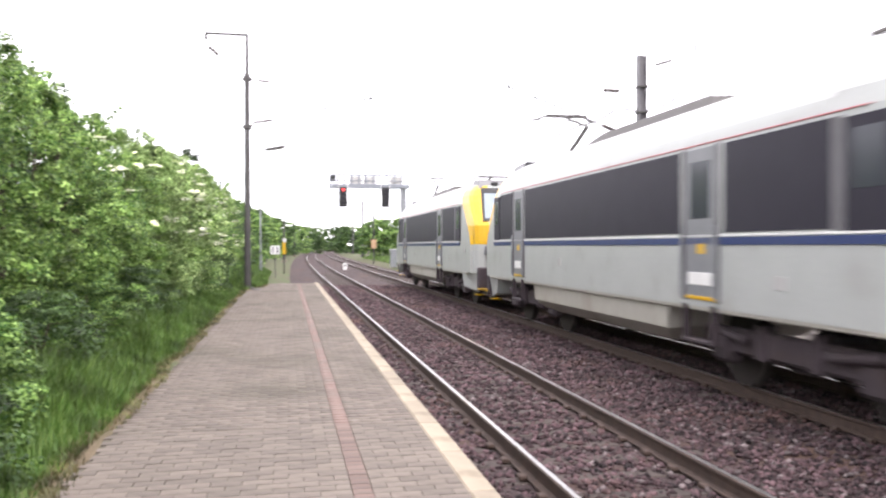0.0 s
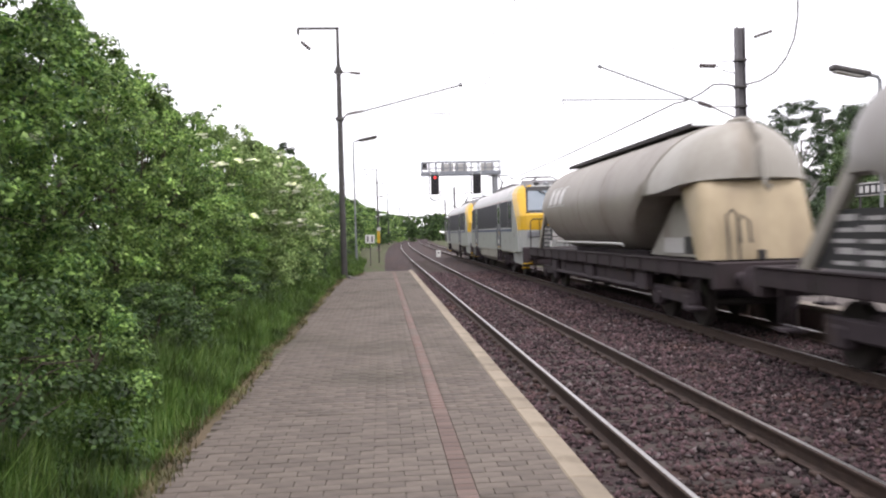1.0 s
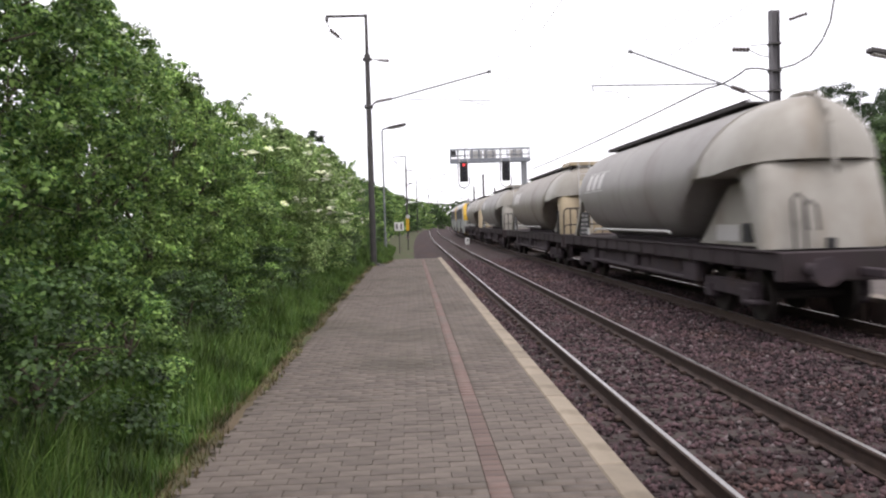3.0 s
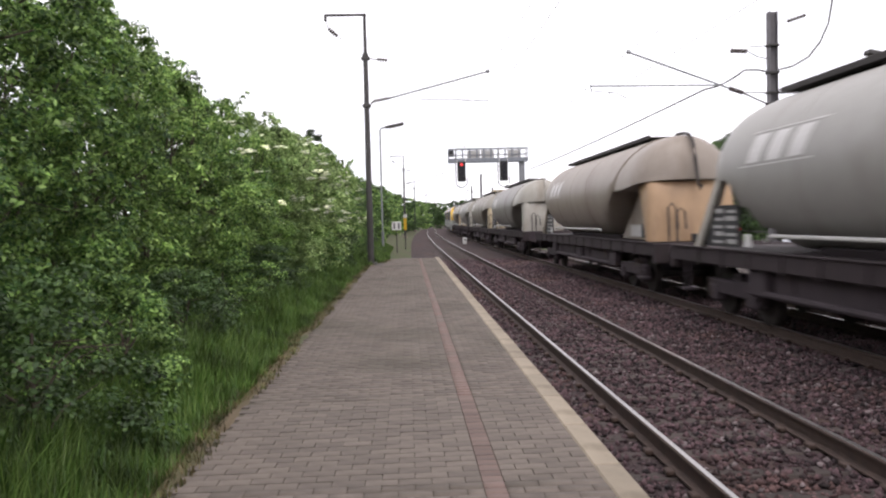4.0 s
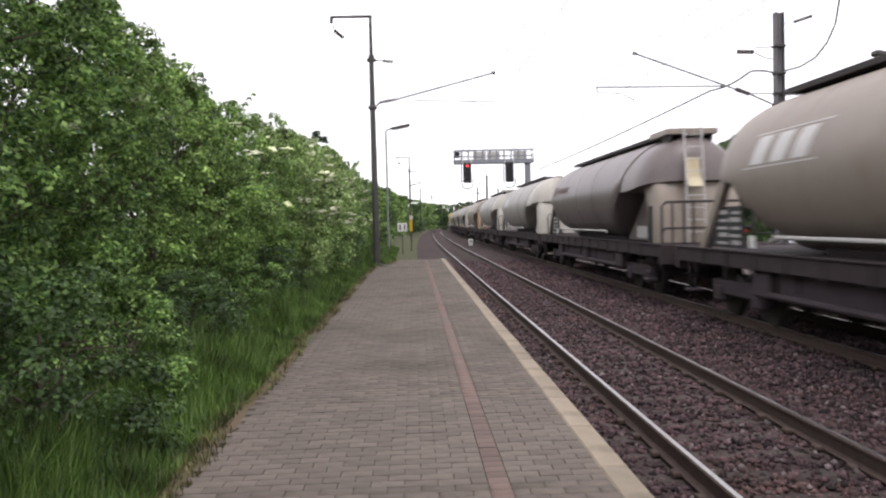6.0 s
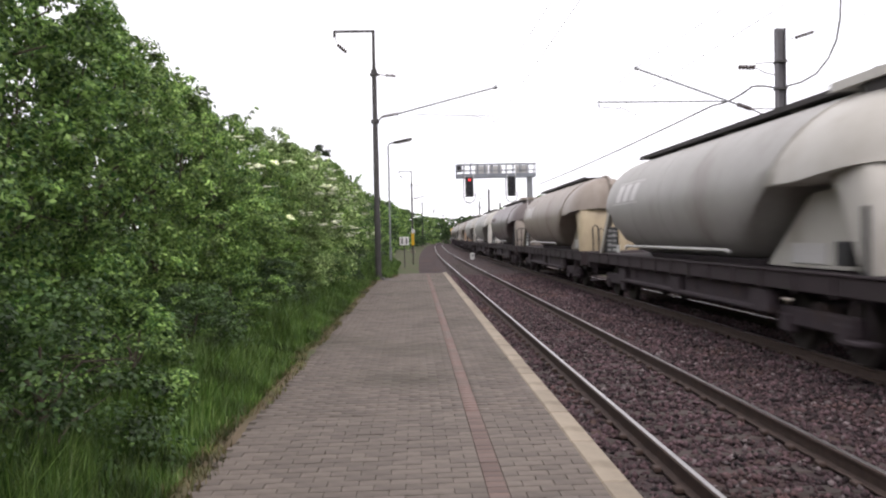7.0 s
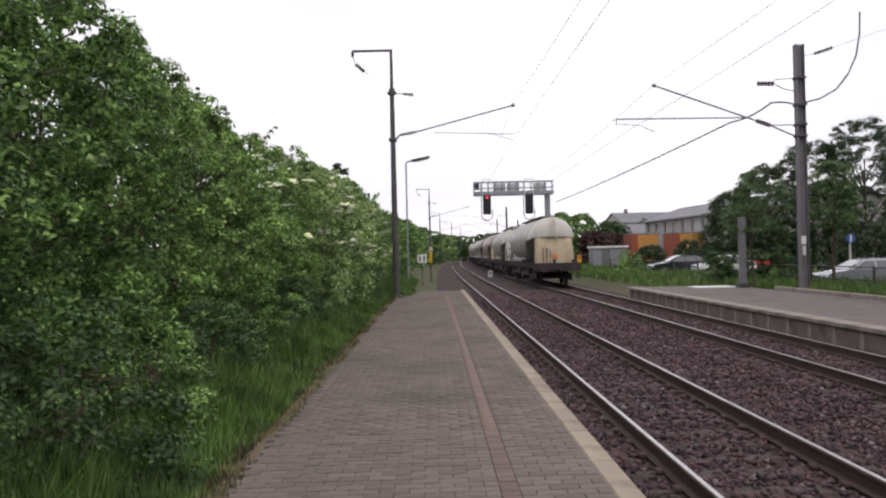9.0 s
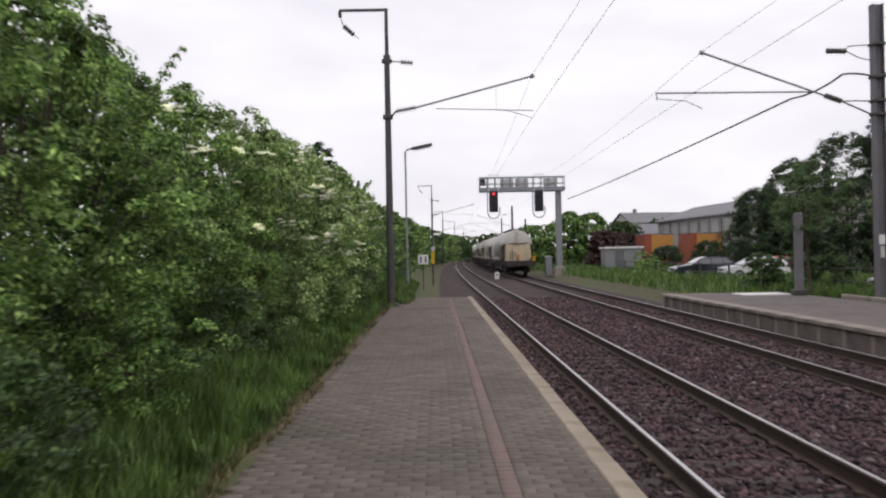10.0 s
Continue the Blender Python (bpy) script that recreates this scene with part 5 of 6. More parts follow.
wire("feeder_cable", [(13.5, 29.7, 7.22), (12.62, 29.75, 7.30)], 0.032, "thick cable bent round at the mast", -0.05)
wire("feeder_cable", [(12.62, 29.75, 7.30), (11.8, 31.5, 6.9), (11.5, 75.0, 6.6)], 0.032, "thick feeder cable from mast to signal gantry", 0.12)
wire("tail_cable", [(13.85, 29.7, 7.28), (14.45, 29.7, 7.42), (15.05, 29.7, 7.75), (15.5, 29.7, 8.3), (15.82, 29.7, 8.98), (15.97, 29.7, 9.8), (16.0, 29.7, 10.6)], 0.034, "dark cable that rises from the mast", 0.0, 4)
s_ = Shape().tube([(13.85, 29.7, 9.0), (14.2, 29.6, 9.05)], 0.01, 6)
insulator(s_, (14.2, 29.6, 9.05), (14.8, 29.4, 9.22), 6, 0.07)
s_.tube([(14.8, 29.4, 9.22), (16.8, 28.6, 9.8)], 0.006, 6)
single("stay_insulator", s_, INSULATOR, "dark insulator on a stay wire at the mast", "insulator", smooth=True)


# ---- lamps, posts and signs ----
def build_lamp(at, toward, height, label, reach=1.0):
    l = thing("platform_lamp", at, 0, label, "street lamp", "platform lamps")
    part("pole", Shape().tube([(0, 0, 0), (0, 0, 1.1)], 0.07, 10).tube([(0, 0, 1.1), (0, 0, height - 0.12), (toward * 0.06, 0, height - 0.02), (toward * 0.35, 0, height + 0.05)], 0.045, 10), GALV, l, "", True)
    t = Matrix.Rotation(-toward * radians(11), 3, "Y")
    part("lamp_head", Shape().box(toward * 0.78 - 0.5, toward * 0.78 + 0.5, -0.14, 0.14, height + 0.06, height + 0.19, 0.045, t), MAST_STEEL, l, "flat dark lamp head")
    part("diffuser", Shape().box(toward * 0.82 - 0.38, toward * 0.82 + 0.38, -0.1, 0.1, height + 0.025, height + 0.07, 0.02, t), PLATE, l, "milky diffuser")


build_lamp((-1.35, 43.0, 0.36), 1, 6.6, "tall slim platform lamp with a flat head")
build_lamp((12.6, 19.5, FPZ), -1, 5.35, "tall lamp on the far platform with a flat head")


def build_post(at, h):
    p = thing("sign_post", at, 0, "thick grey painted post on the far platform", "post", "posts on the far platform")
    part("shaft", Shape().box(-0.13, 0.13, -0.13, 0.13, 0, h, 0.03), MAST_GREY, p)
    part("foot", Shape().box(-0.22, 0.22, -0.22, 0.22, -0.02, 0.22, 0.04), MAST_STEEL, p)


build_post((12.97, 33.8, FPZ), 2.95)
build_post((13.1, 22.6, FPZ), 2.75)


def build_name_sign():
    s = thing("station_sign", (13.05, 20.4, FPZ), 0, "black station sign with white border on two posts", "sign")
    for y in (-0.75, 0.75):
        part("post", Shape().tube([(0, y, 0), (0, y, 2.75)], 0.035, 8), MAST_STEEL, s)
    part("panel", Shape().box(-0.03, 0.03, -0.95, 0.95, 2.38, 2.74, 0.01), WHITE, s)
    face = part("face", Shape().box(-0.036, -0.028, -0.92, 0.92, 2.41, 2.71, 0.002), BLACK, s, "black face")
    for i in range(6):
        part("writing_bar", Shape().box(-0.042, -0.034, -0.8 + i * 0.27, -0.63 + i * 0.27, 2.47, 2.65), WHITE, face)


build_name_sign()


def build_small_sign(at, name, w, h, z, m, label, back=MAST_STEEL):
    s = thing(name, at, 0, label, "sign")
    part("post", Shape().tube([(0, 0, -0.05), (0, 0, z)], 0.03, 8), back, s)
    part("panel", Shape().box(-w / 2, w / 2, -0.05, -0.03, z - h / 2, z + h / 2, 0.005), m, s)
    return s


mk = build_small_sign((-0.68, 48, 0.2), "marker_board", 0.55, 0.5, 1.55, WHITE, "white square marker board on a post")
for k in (-1, 1):
    part("dark_bar", Shape().box(k * 0.13 - 0.05, k * 0.13 + 0.05, -0.056, -0.048, 1.38, 1.72), MAST_GREY, mk)
bx = thing("yellow_marker", (-0.18, 52, 0.2), 0, "slim yellow and white marker post", "marker")
part("post", Shape().tube([(0, 0, 0), (0, 0, 1.3)], 0.035, 8), BLACK, bx)
part("plate", Shape().box(-0.09, 0.09, -0.06, -0.02, 1.25, 2.05, 0.01), YELLOW, bx)
part("lamp", Shape().disc((0.03, -0.05, 2.15), (0, 1, 0), 0.13, 0.1, 12), PLATE, bx)
dw = thing("dwarf_signal", (5.25, 75, -0.25), 0, "small white dwarf signal between the tracks", "signal")
part("box", Shape().box(-0.2, 0.2, -0.15, 0.15, 0, 0.62, 0.05), WHITE, dw)
part("lens", Shape().disc((0, -0.16, 0.42), (0, 1, 0), 0.08, 0.03, 12), BLACK, dw)
PBLUE = mat("blue_sign", (0.04, 0.11, 0.38), None, 0.4, bump=0.0)
pk = thing("parking_sign", (20.75, 40, 0.05), 0, "round blue parking sign on a pale post", "sign")
part("post", Shape().tube([(0, 0, 0), (0, 0, 2.2)], 0.055, 8), PLATE, pk)
part("disc", Shape().disc((0, -0.07, 2.25), (0, 1, 0), 0.23, 0.03, 24), PBLUE, pk, smooth=True)
part("arrow", Shape().box(-0.05, 0.05, -0.10, -0.088, 2.08, 2.42), WHITE, pk)


# ---- signal gantry ----
GANTRY_GREY = mat("pale_gantry_paint", (0.26, 0.28, 0.31), (0.21, 0.225, 0.25), 0.6, 0.2, scale=3, bump=0.05)


def build_gantry():
    g = thing("signal_gantry", (0, 75, 0), 0, "grey cantilever signal gantry with railings across both tracks", "signal gantry")
    part("post", Shape().box(10.45, 10.95, -0.22, 0.22, 0.0, 7.45, 0.03), GALV, g, "light grey box post")
    part("post_foot", Shape().box(10.2, 11.2, -0.4, 0.4, -0.3, 0.75, 0.05), CONCRETE, g)
    for y in (-0.5, 0.5):
        part("lower_chord", Shape().box(3.85, 11.25, y - 0.06, y + 0.06, 7.32, 7.68, 0.015), GANTRY_GREY, g)
        part("hand_rail", Shape().box(3.85, 11.25, y - 0.03, y + 0.03, 8.52, 8.6, 0.01), GANTRY_GREY, g)
        part("mid_rail", Shape().box(3.85, 11.25, y - 0.02, y + 0.02, 7.98, 8.04, 0.01), GALV, g)
        for i in range(12):
            x = 3.9 + i * 0.662
            part("rail_post", Shape().box(x - 0.035, x + 0.035, y - 0.035, y + 0.035, 7.68, 8.55, 0.01), GANTRY_GREY, g)
    part("walkway", Shape().box(3.85, 11.25, -0.44, 0.44, 7.6, 7.66, 0.01), GRATING, g)
    for x0, x1 in ((5.7, 6.9), (7.0, 8.2), (9.5, 10.7)):
        part("mesh_panel", Shape().box(x0, x1, 0.535, 0.55, 7.72, 8.48), PLATE, g, "pale wire-mesh panel")
    part("end_box", Shape().box(3.95, 4.4, -0.3, 0.3, 7.9, 8.45, 0.03), BLACK, g, "black equipment box")
    for x in (5.05, 8.95):
        part("access_cage", Shape().box(x - 0.42, x - 0.36, -0.62, -0.56, 7.3, 8.8, 0.01).box(x + 0.36, x + 0.42, -0.62, -0.56, 7.3, 8.8, 0.01).box(x - 0.42, x + 0.42, -0.62, -0.56, 8.74, 8.8, 0.01), WHITE, g, "white ladder cage")
        sg = part("signal_head", Shape().box(x - 0.38, x + 0.38, -0.68, -0.44, 5.55, 7.4, 0.06), BLACK, g, "black colour-light signal head")
        part("cable_hoop", Shape().tube([(x - 0.52, -0.5, 7.3)] + [(x + 0.52 * math.cos(t), -0.5, 5.55 + 0.52 * math.sin(t)) for t in [math.pi * (1 + i / 10) for i in range(11)]] + [(x + 0.52, -0.5, 6.0)], 0.05, 8), GALV, g, "", True)
        for i in range(4):
            z = 7.1 - 0.4 * i
            part("hood", Shape().tube([(x, -0.66, z), (x, -0.86, z)], 0.14, 14), BLACK, sg, smooth=True)
            lit = x < 6 and i == 0
            part("lens", Shape().disc((x, -0.875, z), (0, 1, 0), 0.12 if lit else 0.11, 0.02, 14), glow("red_signal_light", (1.0, 0.05, 0.05), 1.0) if lit else BAND, sg, "lit red lens" if lit else "")
    part("ladder", Shape().tube([(10.55, -0.34, 0.8), (10.55, -0.34, 7.3)], 0.025, 6).tube([(10.9, -0.34, 0.8), (10.9, -0.34, 7.3)], 0.025, 6), GALV, g)


build_gantry()
mp_ = thing("marker_post", (9.7, 92, 0.1), 0, "slim dark post with a yellow plate beside the track", "post")
part("shaft", Shape().tube([(0, 0, -0.2), (0, 0, 5.6)], 0.09, 8), MAST_STEEL, mp_)
part("plate", Shape().box(-0.3, 0.3, -0.12, -0.09, 1.6, 2.6, 0.01), HOOD_TAN, mp_)
cb = thing("relay_cabinet", (10.2, 78, 0.1), 0, "pale relay cabinet beside the gantry post", "cabinet")
part("body", Shape().box(-0.35, 0.25, -0.25, 0.25, -0.2, 1.5, 0.03), GALV, cb)
part("roof", Shape().box(-0.4, 0.3, -0.3, 0.3, 1.5, 1.56, 0.02), WHITE, cb)


# ---- parked cars ----
CAR_SILVER = mat("silver_car_paint", (0.42, 0.44, 0.48), (0.38, 0.40, 0.44), 0.25, 0.5, scale=2, bump=0.0, coat=0.6)
CAR_DARK = mat("dark_car_paint", (0.03, 0.035, 0.045), None, 0.2, 0.2, scale=2, bump=0.0, coat=0.8)
CAR_RED = mat("red_car_paint", (0.42, 0.03, 0.025), None, 0.25, 0.1, scale=2, bump=0.0, coat=0.8)
CAR_WHITE = mat("white_car_paint", (0.66, 0.67, 0.68), None, 0.3, 0.0, scale=2, bump=0.0, coat=0.6)
GLASS_DARK = mat("car_glass", (0.03, 0.035, 0.04), None, 0.05, 0.0, scale=2, bump=0.0, spec=1.0, coat=1.0)
LAMP_GLASS = mat("headlamp_glass", (0.55, 0.56, 0.58), None, 0.15, 0.0, bump=0.0)


def build_car(at, paint, label, bonnet=None, rz=0.0):
    """A hatchback that faces -x."""
    c = thing("parked_car", at, rz, label, "car", "cars in the car park")
    side = [(-2.1, 0.35), (-2.13, 0.62), (-1.95, 0.80), (-1.0, 0.95), (-0.85, 0.97), (0.9, 0.98), (1.85, 0.98), (2.02, 0.85), (2.08, 0.5), (2.0, 0.33)]
    s = Shape()
    s.loft([[(x * 0.97, -0.86, z * 0.98 + 0.01) for x, z in side], [(x, -0.80, z) for x, z in side], [(x, 0.80, z) for x, z in side], [(x * 0.97, 0.86, z * 0.98 + 0.01) for x, z in side]])
    body = part("body", s, paint, c, "", True)
    roof = [(-1.02, 0.93), (-0.25, 1.36), (0.1, 1.45), (1.0, 1.44), (1.5, 1.34), (1.95, 0.95)]
    s = Shape()
    s.loft([[(x, -0.80 + (z - 0.93) * 0.34, z) for x, z in roof], [(x, 0.80 - (z - 0.93) * 0.34, z) for x, z in roof]])
    cabin = part("cabin", s, paint, c, "", True)
    for sy in (-1, 1):
        for x0, x1, t0, t1 in ((-0.72, 0.28, -0.16, 0.28), (0.36, 1.15, 0.36, 1.05), (1.22, 1.66, 1.12, 1.36)):
            z0, z1 = 1.0, 1.34
            y = lambda z, o: sy * (0.80 - (z - 0.93) * 0.34 + o)
            ring = lambda o: [(x0, y(z0, o), z0), (x1, y(z0, o), z0), (t1, y(z1, o), z1), (t0, y(z1, o), z1)]
            part("side_window", Shape().loft([ring(-0.01), ring(0.012)]), GLASS_DARK, cabin)
    fr = lambda o: [(-0.97 - o, -0.70, 0.97), (-0.97 - o, 0.70, 0.97), (-0.30 - o, 0.60, 1.345), (-0.30 - o, -0.60, 1.345)]
    part("windscreen", Shape().loft([fr(-0.02), fr(0.03)]), GLASS_DARK, cabin)
    for sy in (-1, 1):
        part("headlamp", Shape().box(-2.12, -1.85, sy * 0.62 - 0.16, sy * 0.62 + 0.16, 0.62, 0.78, 0.04), LAMP_GLASS, body)
        part("mirror", Shape().box(-0.72, -0.58, sy * 0.93 - 0.08, sy * 0.93 + 0.08, 0.98, 1.1, 0.03), paint, body)
        for x in (-1.3, 1.3):
            w = part("wheel", Shape().disc((x, sy * 0.78, 0.31), (0, 1, 0), 0.31, 0.2, 24), TYRE, c, smooth=True)
            part("rim", Shape().disc((x, sy * 0.885, 0.31), (0, 1, 0), 0.2, 0.02, 16), GALV, w, smooth=True)
    part("bumper", Shape().box(-2.18, -1.98, -0.78, 0.78, 0.36, 0.56, 0.05), bonnet or paint, body)
    part("grille", Shape().box(-2.165, -2.1, -0.4, 0.4, 0.6, 0.7, 0.01), BLACK, body)
    return c


build_car((20.2, 38, -0.12), CAR_SILVER, "silver estate car parked behind the far platform")
build_car((26.0, 41, -0.1), CAR_SILVER, "second silver car parked beyond the grass")
build_car((18.2, 60, 0.06), CAR_DARK, "dark blue hatchback parked nose to the grass")
build_car((20.9, 58, 0.02), CAR_WHITE, "white car parked beside the dark hatchback")
build_car((23.4, 61.5, 0.02), CAR_RED, "bright red car parked behind the bush")

# ---- fence along the car park ----
fence = thing("fence", (0, 0, 0), 0, "dark low post-and-rail fence along the car park", "fence")
for i in range(12):
    y = 20 + 5.2 * i
    part("post", Shape().tube([(16.6 + 0.03 * i, y, -0.1), (16.6 + 0.03 * i, y, 1.15)], 0.06, 8), MAST_STEEL, fence)
part("rail", Shape().tube([(16.6, 18, 1.1), (16.96, 80, 1.1)], 0.03, 6), MAST_STEEL, fence)
part("rail", Shape().tube([(16.6, 18, 0.6), (16.96, 80, 0.6)], 0.025, 6), MAST_STEEL, fence)

# ---- buildings ----
RENDER_WALL = mat("pale_house_render", (0.42, 0.41, 0.40), (0.34, 0.33, 0.32), 0.9, scale=1.2, fine=20, bump=0.1, stain=(0.28, 0.27, 0.26), stain_scale=0.4)
SLATE = mat("grey_slate", (0.19, 0.19, 0.20), (0.14, 0.14, 0.15), 0.7, scale=3, fine=30, bump=0.2, stretch=(0.4, 0.4, 3))
RED_WALL = mat("brick_red_wall", (0.30, 0.085, 0.05), (0.24, 0.07, 0.04), 0.85, scale=2, fine=30)
ORANGE_WALL = mat("orange_wall", (0.52, 0.26, 0.07), (0.44, 0.21, 0.05), 0.85, scale=2, fine=30)
GREY_WALL = mat("grey_gable", (0.22, 0.21, 0.21), (0.17, 0.165, 0.165), 0.9, scale=2, fine=30)


def wall_with_openings(s, x0, x1, z0, z1, y, t, holes):
    """A wall along x with rectangular openings (x0, x1, z0, z1) of equal height band."""
    xs = sorted({x0, x1, *[h[0] for h in holes], *[h[1] for h in holes]})
    for a, b in zip(xs[:-1], xs[1:]):
        cut = sorted([(h[2], h[3]) for h in holes if h[0] <= a + 1e-6 and h[1] >= b - 1e-6])
        z = z0
        for c, d in cut + [(z1, z1)]:
            if c - z > 1e-4:
                s.box(a, b, y - t / 2, y + t / 2, z, c)
            z = d
    return s


def build_house(at, rz, w, d, eave, ridge, wall, label, cols, storeys, chimney=True):
    """A house with its long side along local x, facing -y."""
    h = thing("house", at, rz, label, "house", "houses beyond the car park")
    holes = []
    for r in range(storeys):
        zc = 1.0 + r * 2.75
        for i in range(cols):
            x = -w / 2 + (i + 0.5) * w / cols
            holes.append((x - 0.55, x + 0.55, zc, zc + 1.5))
    part("front_wall", wall_with_openings(Shape(), -w / 2, w / 2, 0, eave, -d / 2, 0.3, holes), wall, h)
    part("back_wall", Shape().box(-w / 2, w / 2, d / 2 - 0.15, d / 2 + 0.15, 0, eave), wall, h)
    for sx in (-1, 1):
        x = sx * (w / 2 - 0.15)
        part("gable_wall", Shape().loft([[(x - 0.14, -d / 2 + 0.15, 0), (x - 0.14, d / 2 - 0.15, 0), (x - 0.14, d / 2 - 0.15, eave), (x - 0.14, 0, ridge - 0.1), (x - 0.14, -d / 2 + 0.15, eave)], [(x + 0.14, -d / 2 + 0.15, 0), (x + 0.14, d / 2 - 0.15, 0), (x + 0.14, d / 2 - 0.15, eave), (x + 0.14, 0, ridge - 0.1), (x + 0.14, -d / 2 + 0.15, eave)]]), wall, h)
    for sy in (-1, 1):
        y0, z0 = sy * (d / 2 + 0.5), eave - 0.15
        rp = part("roof", Shape().loft([[(-w / 2 - 0.3, y0, z0), (-w / 2 - 0.3, 0, ridge), (-w / 2 - 0.3, 0, ridge + 0.2), (-w / 2 - 0.3, y0, z0 + 0.2)], [(w / 2 + 0.3, y0, z0), (w / 2 + 0.3, 0, ridge), (w / 2 + 0.3, 0, ridge + 0.2), (w / 2 + 0.3, y0, z0 + 0.2)]]), SLATE, h, "grey slate roof")
        part("gutter", Shape().tube([(-w / 2 - 0.3, y0 + sy * 0.06, z0 + 0.06), (w / 2 + 0.3, y0 + sy * 0.06, z0 + 0.06)], 0.07, 8), MAST_GREY, rp)
    for a, b, c, e in holes:
        win = part("window", Shape().box(a, b, -d / 2 + 0.03, -d / 2 + 0.06, c, e), GLASS_DARK, h, "dark window pane")
        part("frame", Shape().box(a, a + 0.07, -d / 2 - 0.02, -d / 2 + 0.04, c, e).box(b - 0.07, b, -d / 2 - 0.02, -d / 2 + 0.04, c, e).box(a, b, -d / 2 - 0.02, -d / 2 + 0.04, e - 0.07, e).box((a + b) / 2 - 0.03, (a + b) / 2 + 0.03, -d / 2 - 0.02, -d / 2 + 0.04, c, e), WHITE, win)
        part("sill", Shape().box(a - 0.06, b + 0.06, -d / 2 - 0.24, -d / 2 + 0.0, c - 0.08, c, 0.01), CONCRETE, win)
    if chimney:
        part("chimney", Shape().box(-w * 0.28 - 0.3, -w * 0.28 + 0.3, -0.3, 0.3, ridge - 0.4, ridge + 0.9, 0.02), GREY_WALL, h)
    return h


build_house((36.2, 93, 0.2), -86, 40, 10, 5.6, 7.3, RENDER_WALL, "long pale two-storey house with a grey roof", 13, 2, False)
build_house((31.0, 122, 0.3), 4, 7.5, 9, 3.4, 5.4, GREY_WALL, "small grey gabled house", 2, 1, False)
build_house((43, 165, 0.8), 10, 13, 9, 6.6, 8.6, RENDER_WALL, "far pale house above the trees", 4, 2)


def build_annex(at, w, d, z, label, rz=0):
    a = thing("annex", at, rz, label, "building", "coloured annexes")
    part("side_wall", Shape().box(-w / 2 - 0.3, -w / 2 + 0.5, -d / 2 - 0.02, d / 2, 0, z + 0.1, 0.02), RED_WALL, a, "brick-red wall")
    f = part("front_wall", wall_with_openings(Shape(), -w / 2 + 0.5, w / 2, 0, z, -d / 2 + 0.1, 0.2, [(-0.2, 0.9, 1.3, 2.4)]), ORANGE_WALL, a, "orange painted wall")
    part("window", Shape().box(-0.2, 0.9, -d / 2 + 0.08, -d / 2 + 0.12, 1.3, 2.4), PLATE, f, "pale window")
    part("roof", Shape().box(-w / 2 - 0.3, w / 2 + 0.1, -d / 2, d / 2, z + 0.0, z + 0.18, 0.02), SLATE, a)


build_annex((25.9, 100, 0.1), 3.0, 4, 3.7, "red and orange annex with a flat roof")
build_annex((29.3, 94, 0.1), 3.2, 4, 3.6, "orange annex with a brick-red side wall")
sh = thing("shed", (18.6, 86, 0.1), 0, "white flat-roofed metal shed", "shed")
part("wall", Shape().box(-1.8, 1.8, -1.2, 1.2, 0, 2.15, 0.02), GALV, sh)
part("roof", Shape().box(-1.95, 1.95, -1.35, 1.35, 2.15, 2.35, 0.03), WHITE, sh, "white roof edge")
part("door", Shape().box(-0.9, 0.0, -1.24, -1.19, 0.02, 1.95, 0.01), MAST_GREY, sh)

# ---- trees ----
TREES = [  # x, y, half width, height, leaf, low, label
    (24.6, 66, 2.6, 6.2, 0, 0.03), (28.0, 67, 3.4, 8.4, 1, 0.03), (31.2, 66, 3.8, 10.2, 1, 0.03), (34.5, 64, 4.0, 11.6, 0, 0.06), (39.5, 64, 4.2, 11.4, 1, 0.05), (45, 66, 4.4, 11.0, 0, 0.05),
    (24.6, 38.5, 2.4, 7.4, 0, 0.12), (28.5, 34, 2.6, 8.0, 1, 0.1), (24.0, 27.5, 2.6, 7.0, 1, 0.08), (27.0, 21, 2.8, 7.8, 0, 0.1), (22.6, 15.5, 2.8, 7.2, 1, 0.08)]
for i, (x, y, w, h, k, low) in enumerate(TREES):
    plant("tree", (x, y, 0.1), (w, w), h, 380, 110, 0.12, LEAF_TREE, ("dark leafy tree behind the car park", "dense dark green tree behind the car park")[k], "tree", 400 + i, low=low, trunk=0.16, clump=(0.35, 0.8), group="trees behind the car park", flat=0.9, up=0.3)
for i, (x, y, w, h) in enumerate([(13.85, 34.8, 1.6, 5.0), (16.9, 34.0, 1.3, 5.4), (18.5, 30, 1.2, 5.2), (14.8, 24.3, 1.0, 4.6)]):
    plant("young_tree", (x, y, 0.1), (w, w), h, 110, 90, 0.085, LEAF_YOUNG, "young tree with a light green crown", "tree", 450 + i, low=0.48, trunk=0.08, clump=(0.32, 0.62), group="young trees by the platform", core=0.2)
for i, (x, y, w, h) in enumerate([(26.0, 64.5, 3.0, 3.4), (31.0, 63.0, 3.4, 3.6), (37.0, 61.5, 3.6, 3.8), (43.0, 60.0, 3.6, 3.8), (25.5, 46.0, 2.6, 3.2), (30.0, 42.5, 3.0, 3.4), (27.5, 29.5, 2.8, 3.2), (25.0, 22.5, 2.6, 3.0), (23.6, 88.0, 1.8, 2.3), (27.0, 84.5, 2.2, 2.6)]):
    plant("thicket_shrub", (x, y, 0.0), (w, 1.5), h, 150, 80, 0.15, LEAF_TREE, "dense dark shrub under the trees", "shrub", 600 + i, trunk=0.05, clump=(0.3, 0.6), group="shrubs under the trees", flat=0.9, up=0.3)
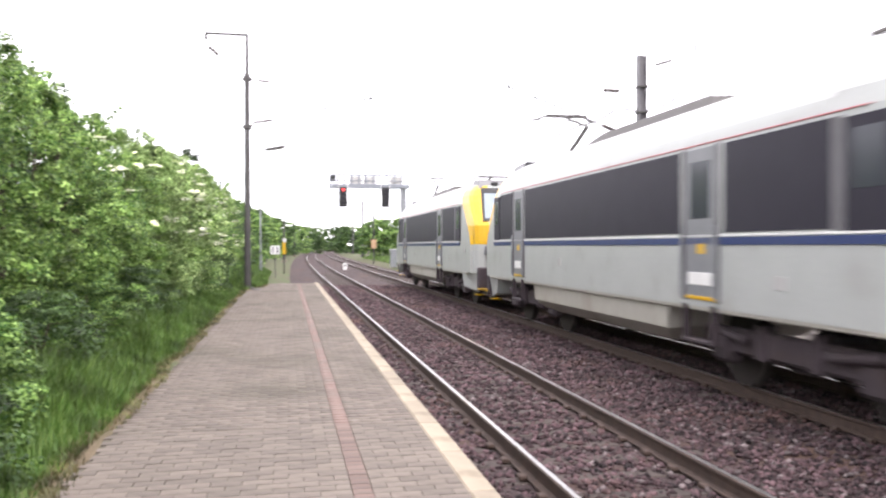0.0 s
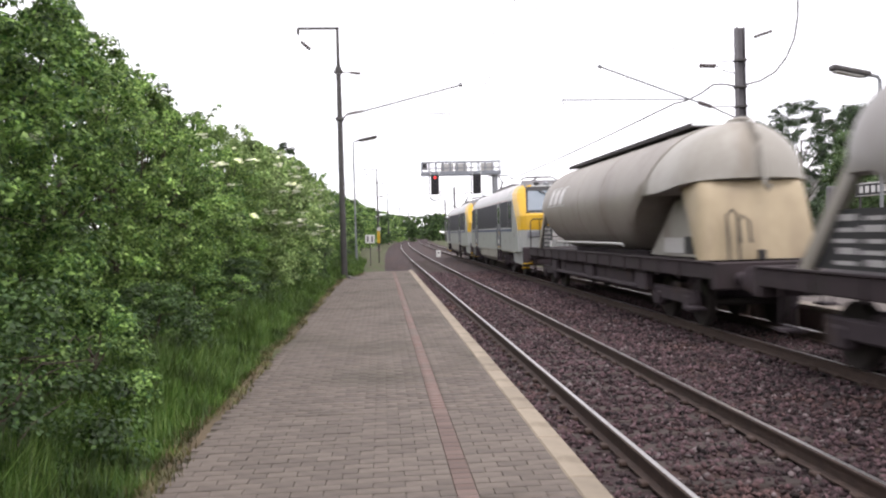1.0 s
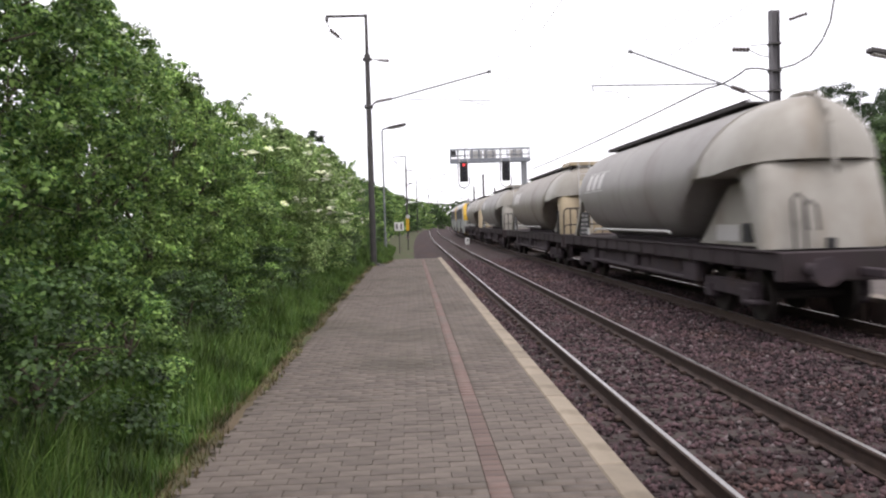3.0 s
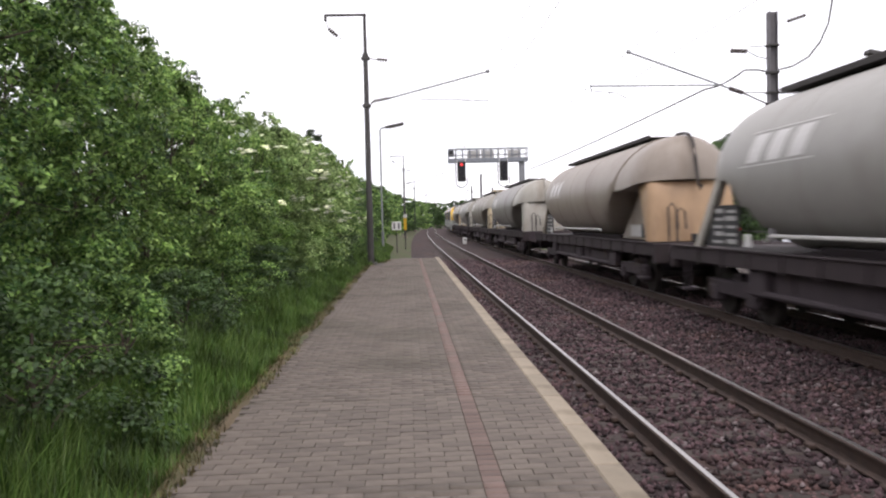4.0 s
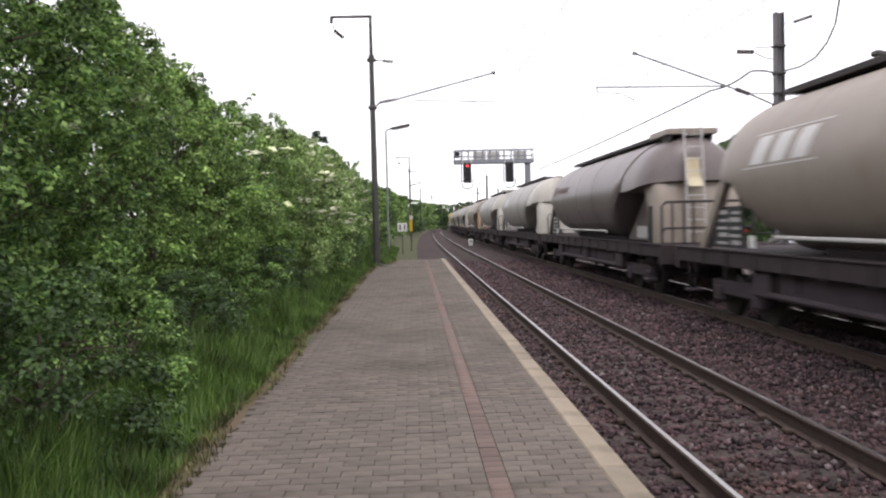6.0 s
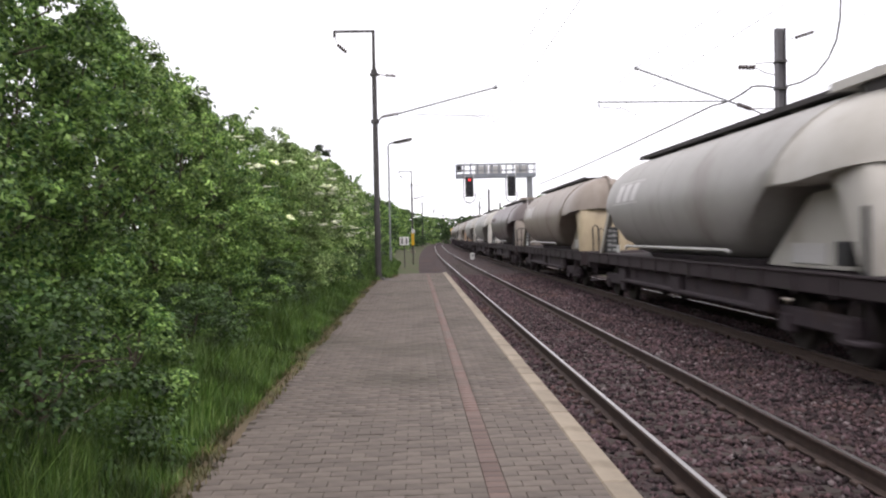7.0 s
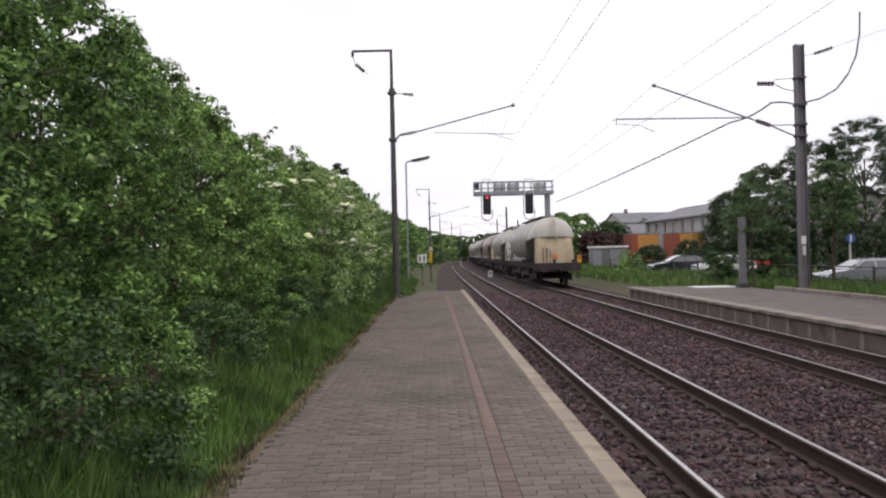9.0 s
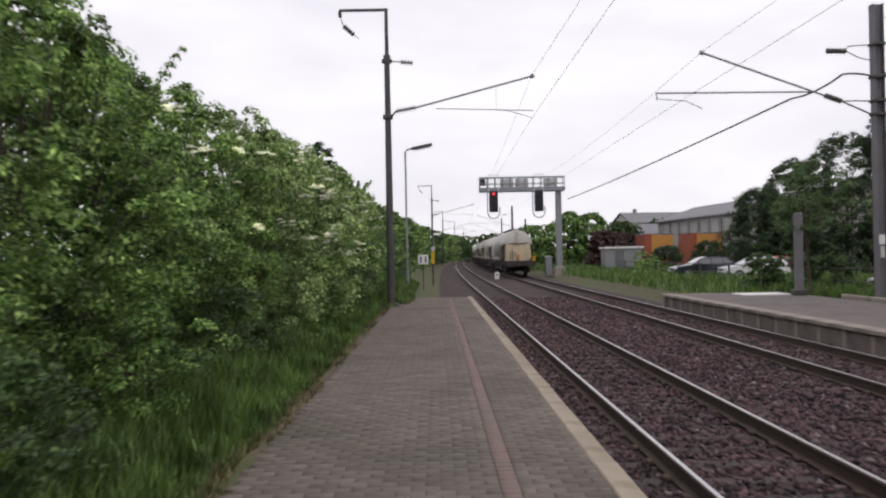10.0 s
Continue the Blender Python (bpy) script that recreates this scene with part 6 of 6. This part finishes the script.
for i, (x, y, w, h) in enumerate([(13.9, 39.5, 0.9, 1.7), (15.4, 39.6, 1.1, 1.75), (17.0, 39.5, 1.0, 1.7), (19.5, 80, 1.4, 1.7), (16.5, 68, 1.3, 1.2)]):
    plant("bush", (x, y, 0.1), (w, 0.8), h, 70, 90, 0.09, LEAF_DARK if i < 3 else LEAF_BRIGHT, "clipped green bush at the car park's edge" if i < 3 else "wild green bush in the grass", "bush", 470 + i, trunk=0.03, clump=(0.2, 0.35), group="bushes at the car park")
for i, (x, y, w, h, k) in enumerate([(17.5, 112, 3.0, 6.8, 0), (21, 114, 3.4, 6.6, 0), (25, 113, 3.2, 5.4, 1), (20, 100, 2.0, 3.8, 2), (23.4, 104, 1.8, 3.5, 2), (14, 124, 3.2, 5.6, 0), (30, 132, 4.0, 6.0, 0), (38, 140, 5, 7, 1),
                                        (12, 190, 6, 6.0, 1), (20, 240, 9, 7.0, 0), (30, 270, 9, 7.5, 1), (2, 215, 7, 6.5, 1), (6, 262, 9, 7.5, 0), (13, 330, 12, 8.5, 1), (32, 360, 16, 9, 0), (-8, 300, 14, 8, 1), (-22, 230, 12, 8, 0), (56, 190, 12, 8, 1), (70, 130, 12, 9, 0)]):
    plant("tree", (x, y, 0.2), (w, w), h, 130, 46, 0.26 + y * 0.0013, (LEAF, LEAF_DARK, LEAF_RED)[k], ("green tree in the distance", "dark green tree in the distance", "copper-leaved tree near the shed")[k], "tree", 500 + i, low=0.02, trunk=0.15, clump=(0.5, 1.1), group="distant trees", flat=0.9, up=0.3)


# ---- paving stones, the nearest as pieces ----
def build_pavers():
    meshes = {}

    def block(w, red):
        key = (round(w, 3), red)
        if key not in meshes:
            meshes[key] = Shape().box(-w / 2 + 0.0018, w / 2 - 0.0018, -PL / 2 + 0.0022, PL / 2 - 0.0022, -0.05, 0, 0.0025).mesh("paver", RED_PAVER if red else PAVER)
        return meshes[key]

    right = EDGE - 0.18
    RW = 0.13
    red0 = 0.405
    far_v, far_f, red_v, red_f = [], [], [], []
    count = 0
    for r in range(-20, 290):
        y = ROWS_Y + r * PL
        if y > PEND - 0.1:
            break
        lo = left_edge(y)
        shift = PW / 2 if r % 2 else 0.0
        cells = [(red0, red0 + RW, True)]
        x = red0 - shift
        if shift:
            cells.append((red0 - shift, red0, False))
        while x - PW > lo - 0.01:
            cells.append((x - PW, x, False))
            x -= PW
        x = red0 + RW
        if shift:
            cells.append((x, x + shift, False))
            x += shift
        while x < right - 0.02:
            cells.append((x, min(x + PW, right), False))
            x += PW
        for a0, a1, red in cells:
            w, cx = a1 - a0, (a0 + a1) / 2
            z = PZ + random.uniform(-0.002, 0.002)
            if 4.75 < y < 8.3 and count < 299:
                ob = new("paver", block(w, red))
                ob.parent, ob.location = PLATFORM, (cx, y, z)
                ob.rotation_euler = (random.uniform(-0.010, 0.010), random.uniform(-0.010, 0.010), random.uniform(-0.006, 0.006))
                count += 1
                continue
            V, F = (red_v, red_f) if red else (far_v, far_f)
            a, b, e = w / 2 - 0.0018, PL / 2 - 0.0022, 0.0025
            tx, ty = random.uniform(-0.0012, 0.0012), random.uniform(-0.0015, 0.0015)
            o = len(V)
            for sx, sy in ((-1, -1), (1, -1), (1, 1), (-1, 1)):
                V.append((cx + sx * a, y + sy * b, z - 0.006))
            for sx, sy in ((-1, -1), (1, -1), (1, 1), (-1, 1)):
                V.append((cx + sx * (a - e), y + sy * (b - e), z + sx * tx + sy * ty))
            F.append((o + 4, o + 5, o + 6, o + 7))
            for i in range(4):
                F.append((o + i, o + (i + 1) % 4, o + 4 + (i + 1) % 4, o + 4 + i))
    red_far = RED_PAVER.copy()
    red_far.name = "red_paver_field"
    for name, V, F, m, label in (("paver_field", far_v, far_f, PAVER_FAR, "rows of small grey paving blocks"), ("red_paver_line", red_v, red_f, red_far, "single line of red paving blocks")):
        ob = new(name, raw(name, V, F, m))
        ob.parent = PLATFORM
        tagged(ob, label, kind="stuff")


build_pavers()


motions()
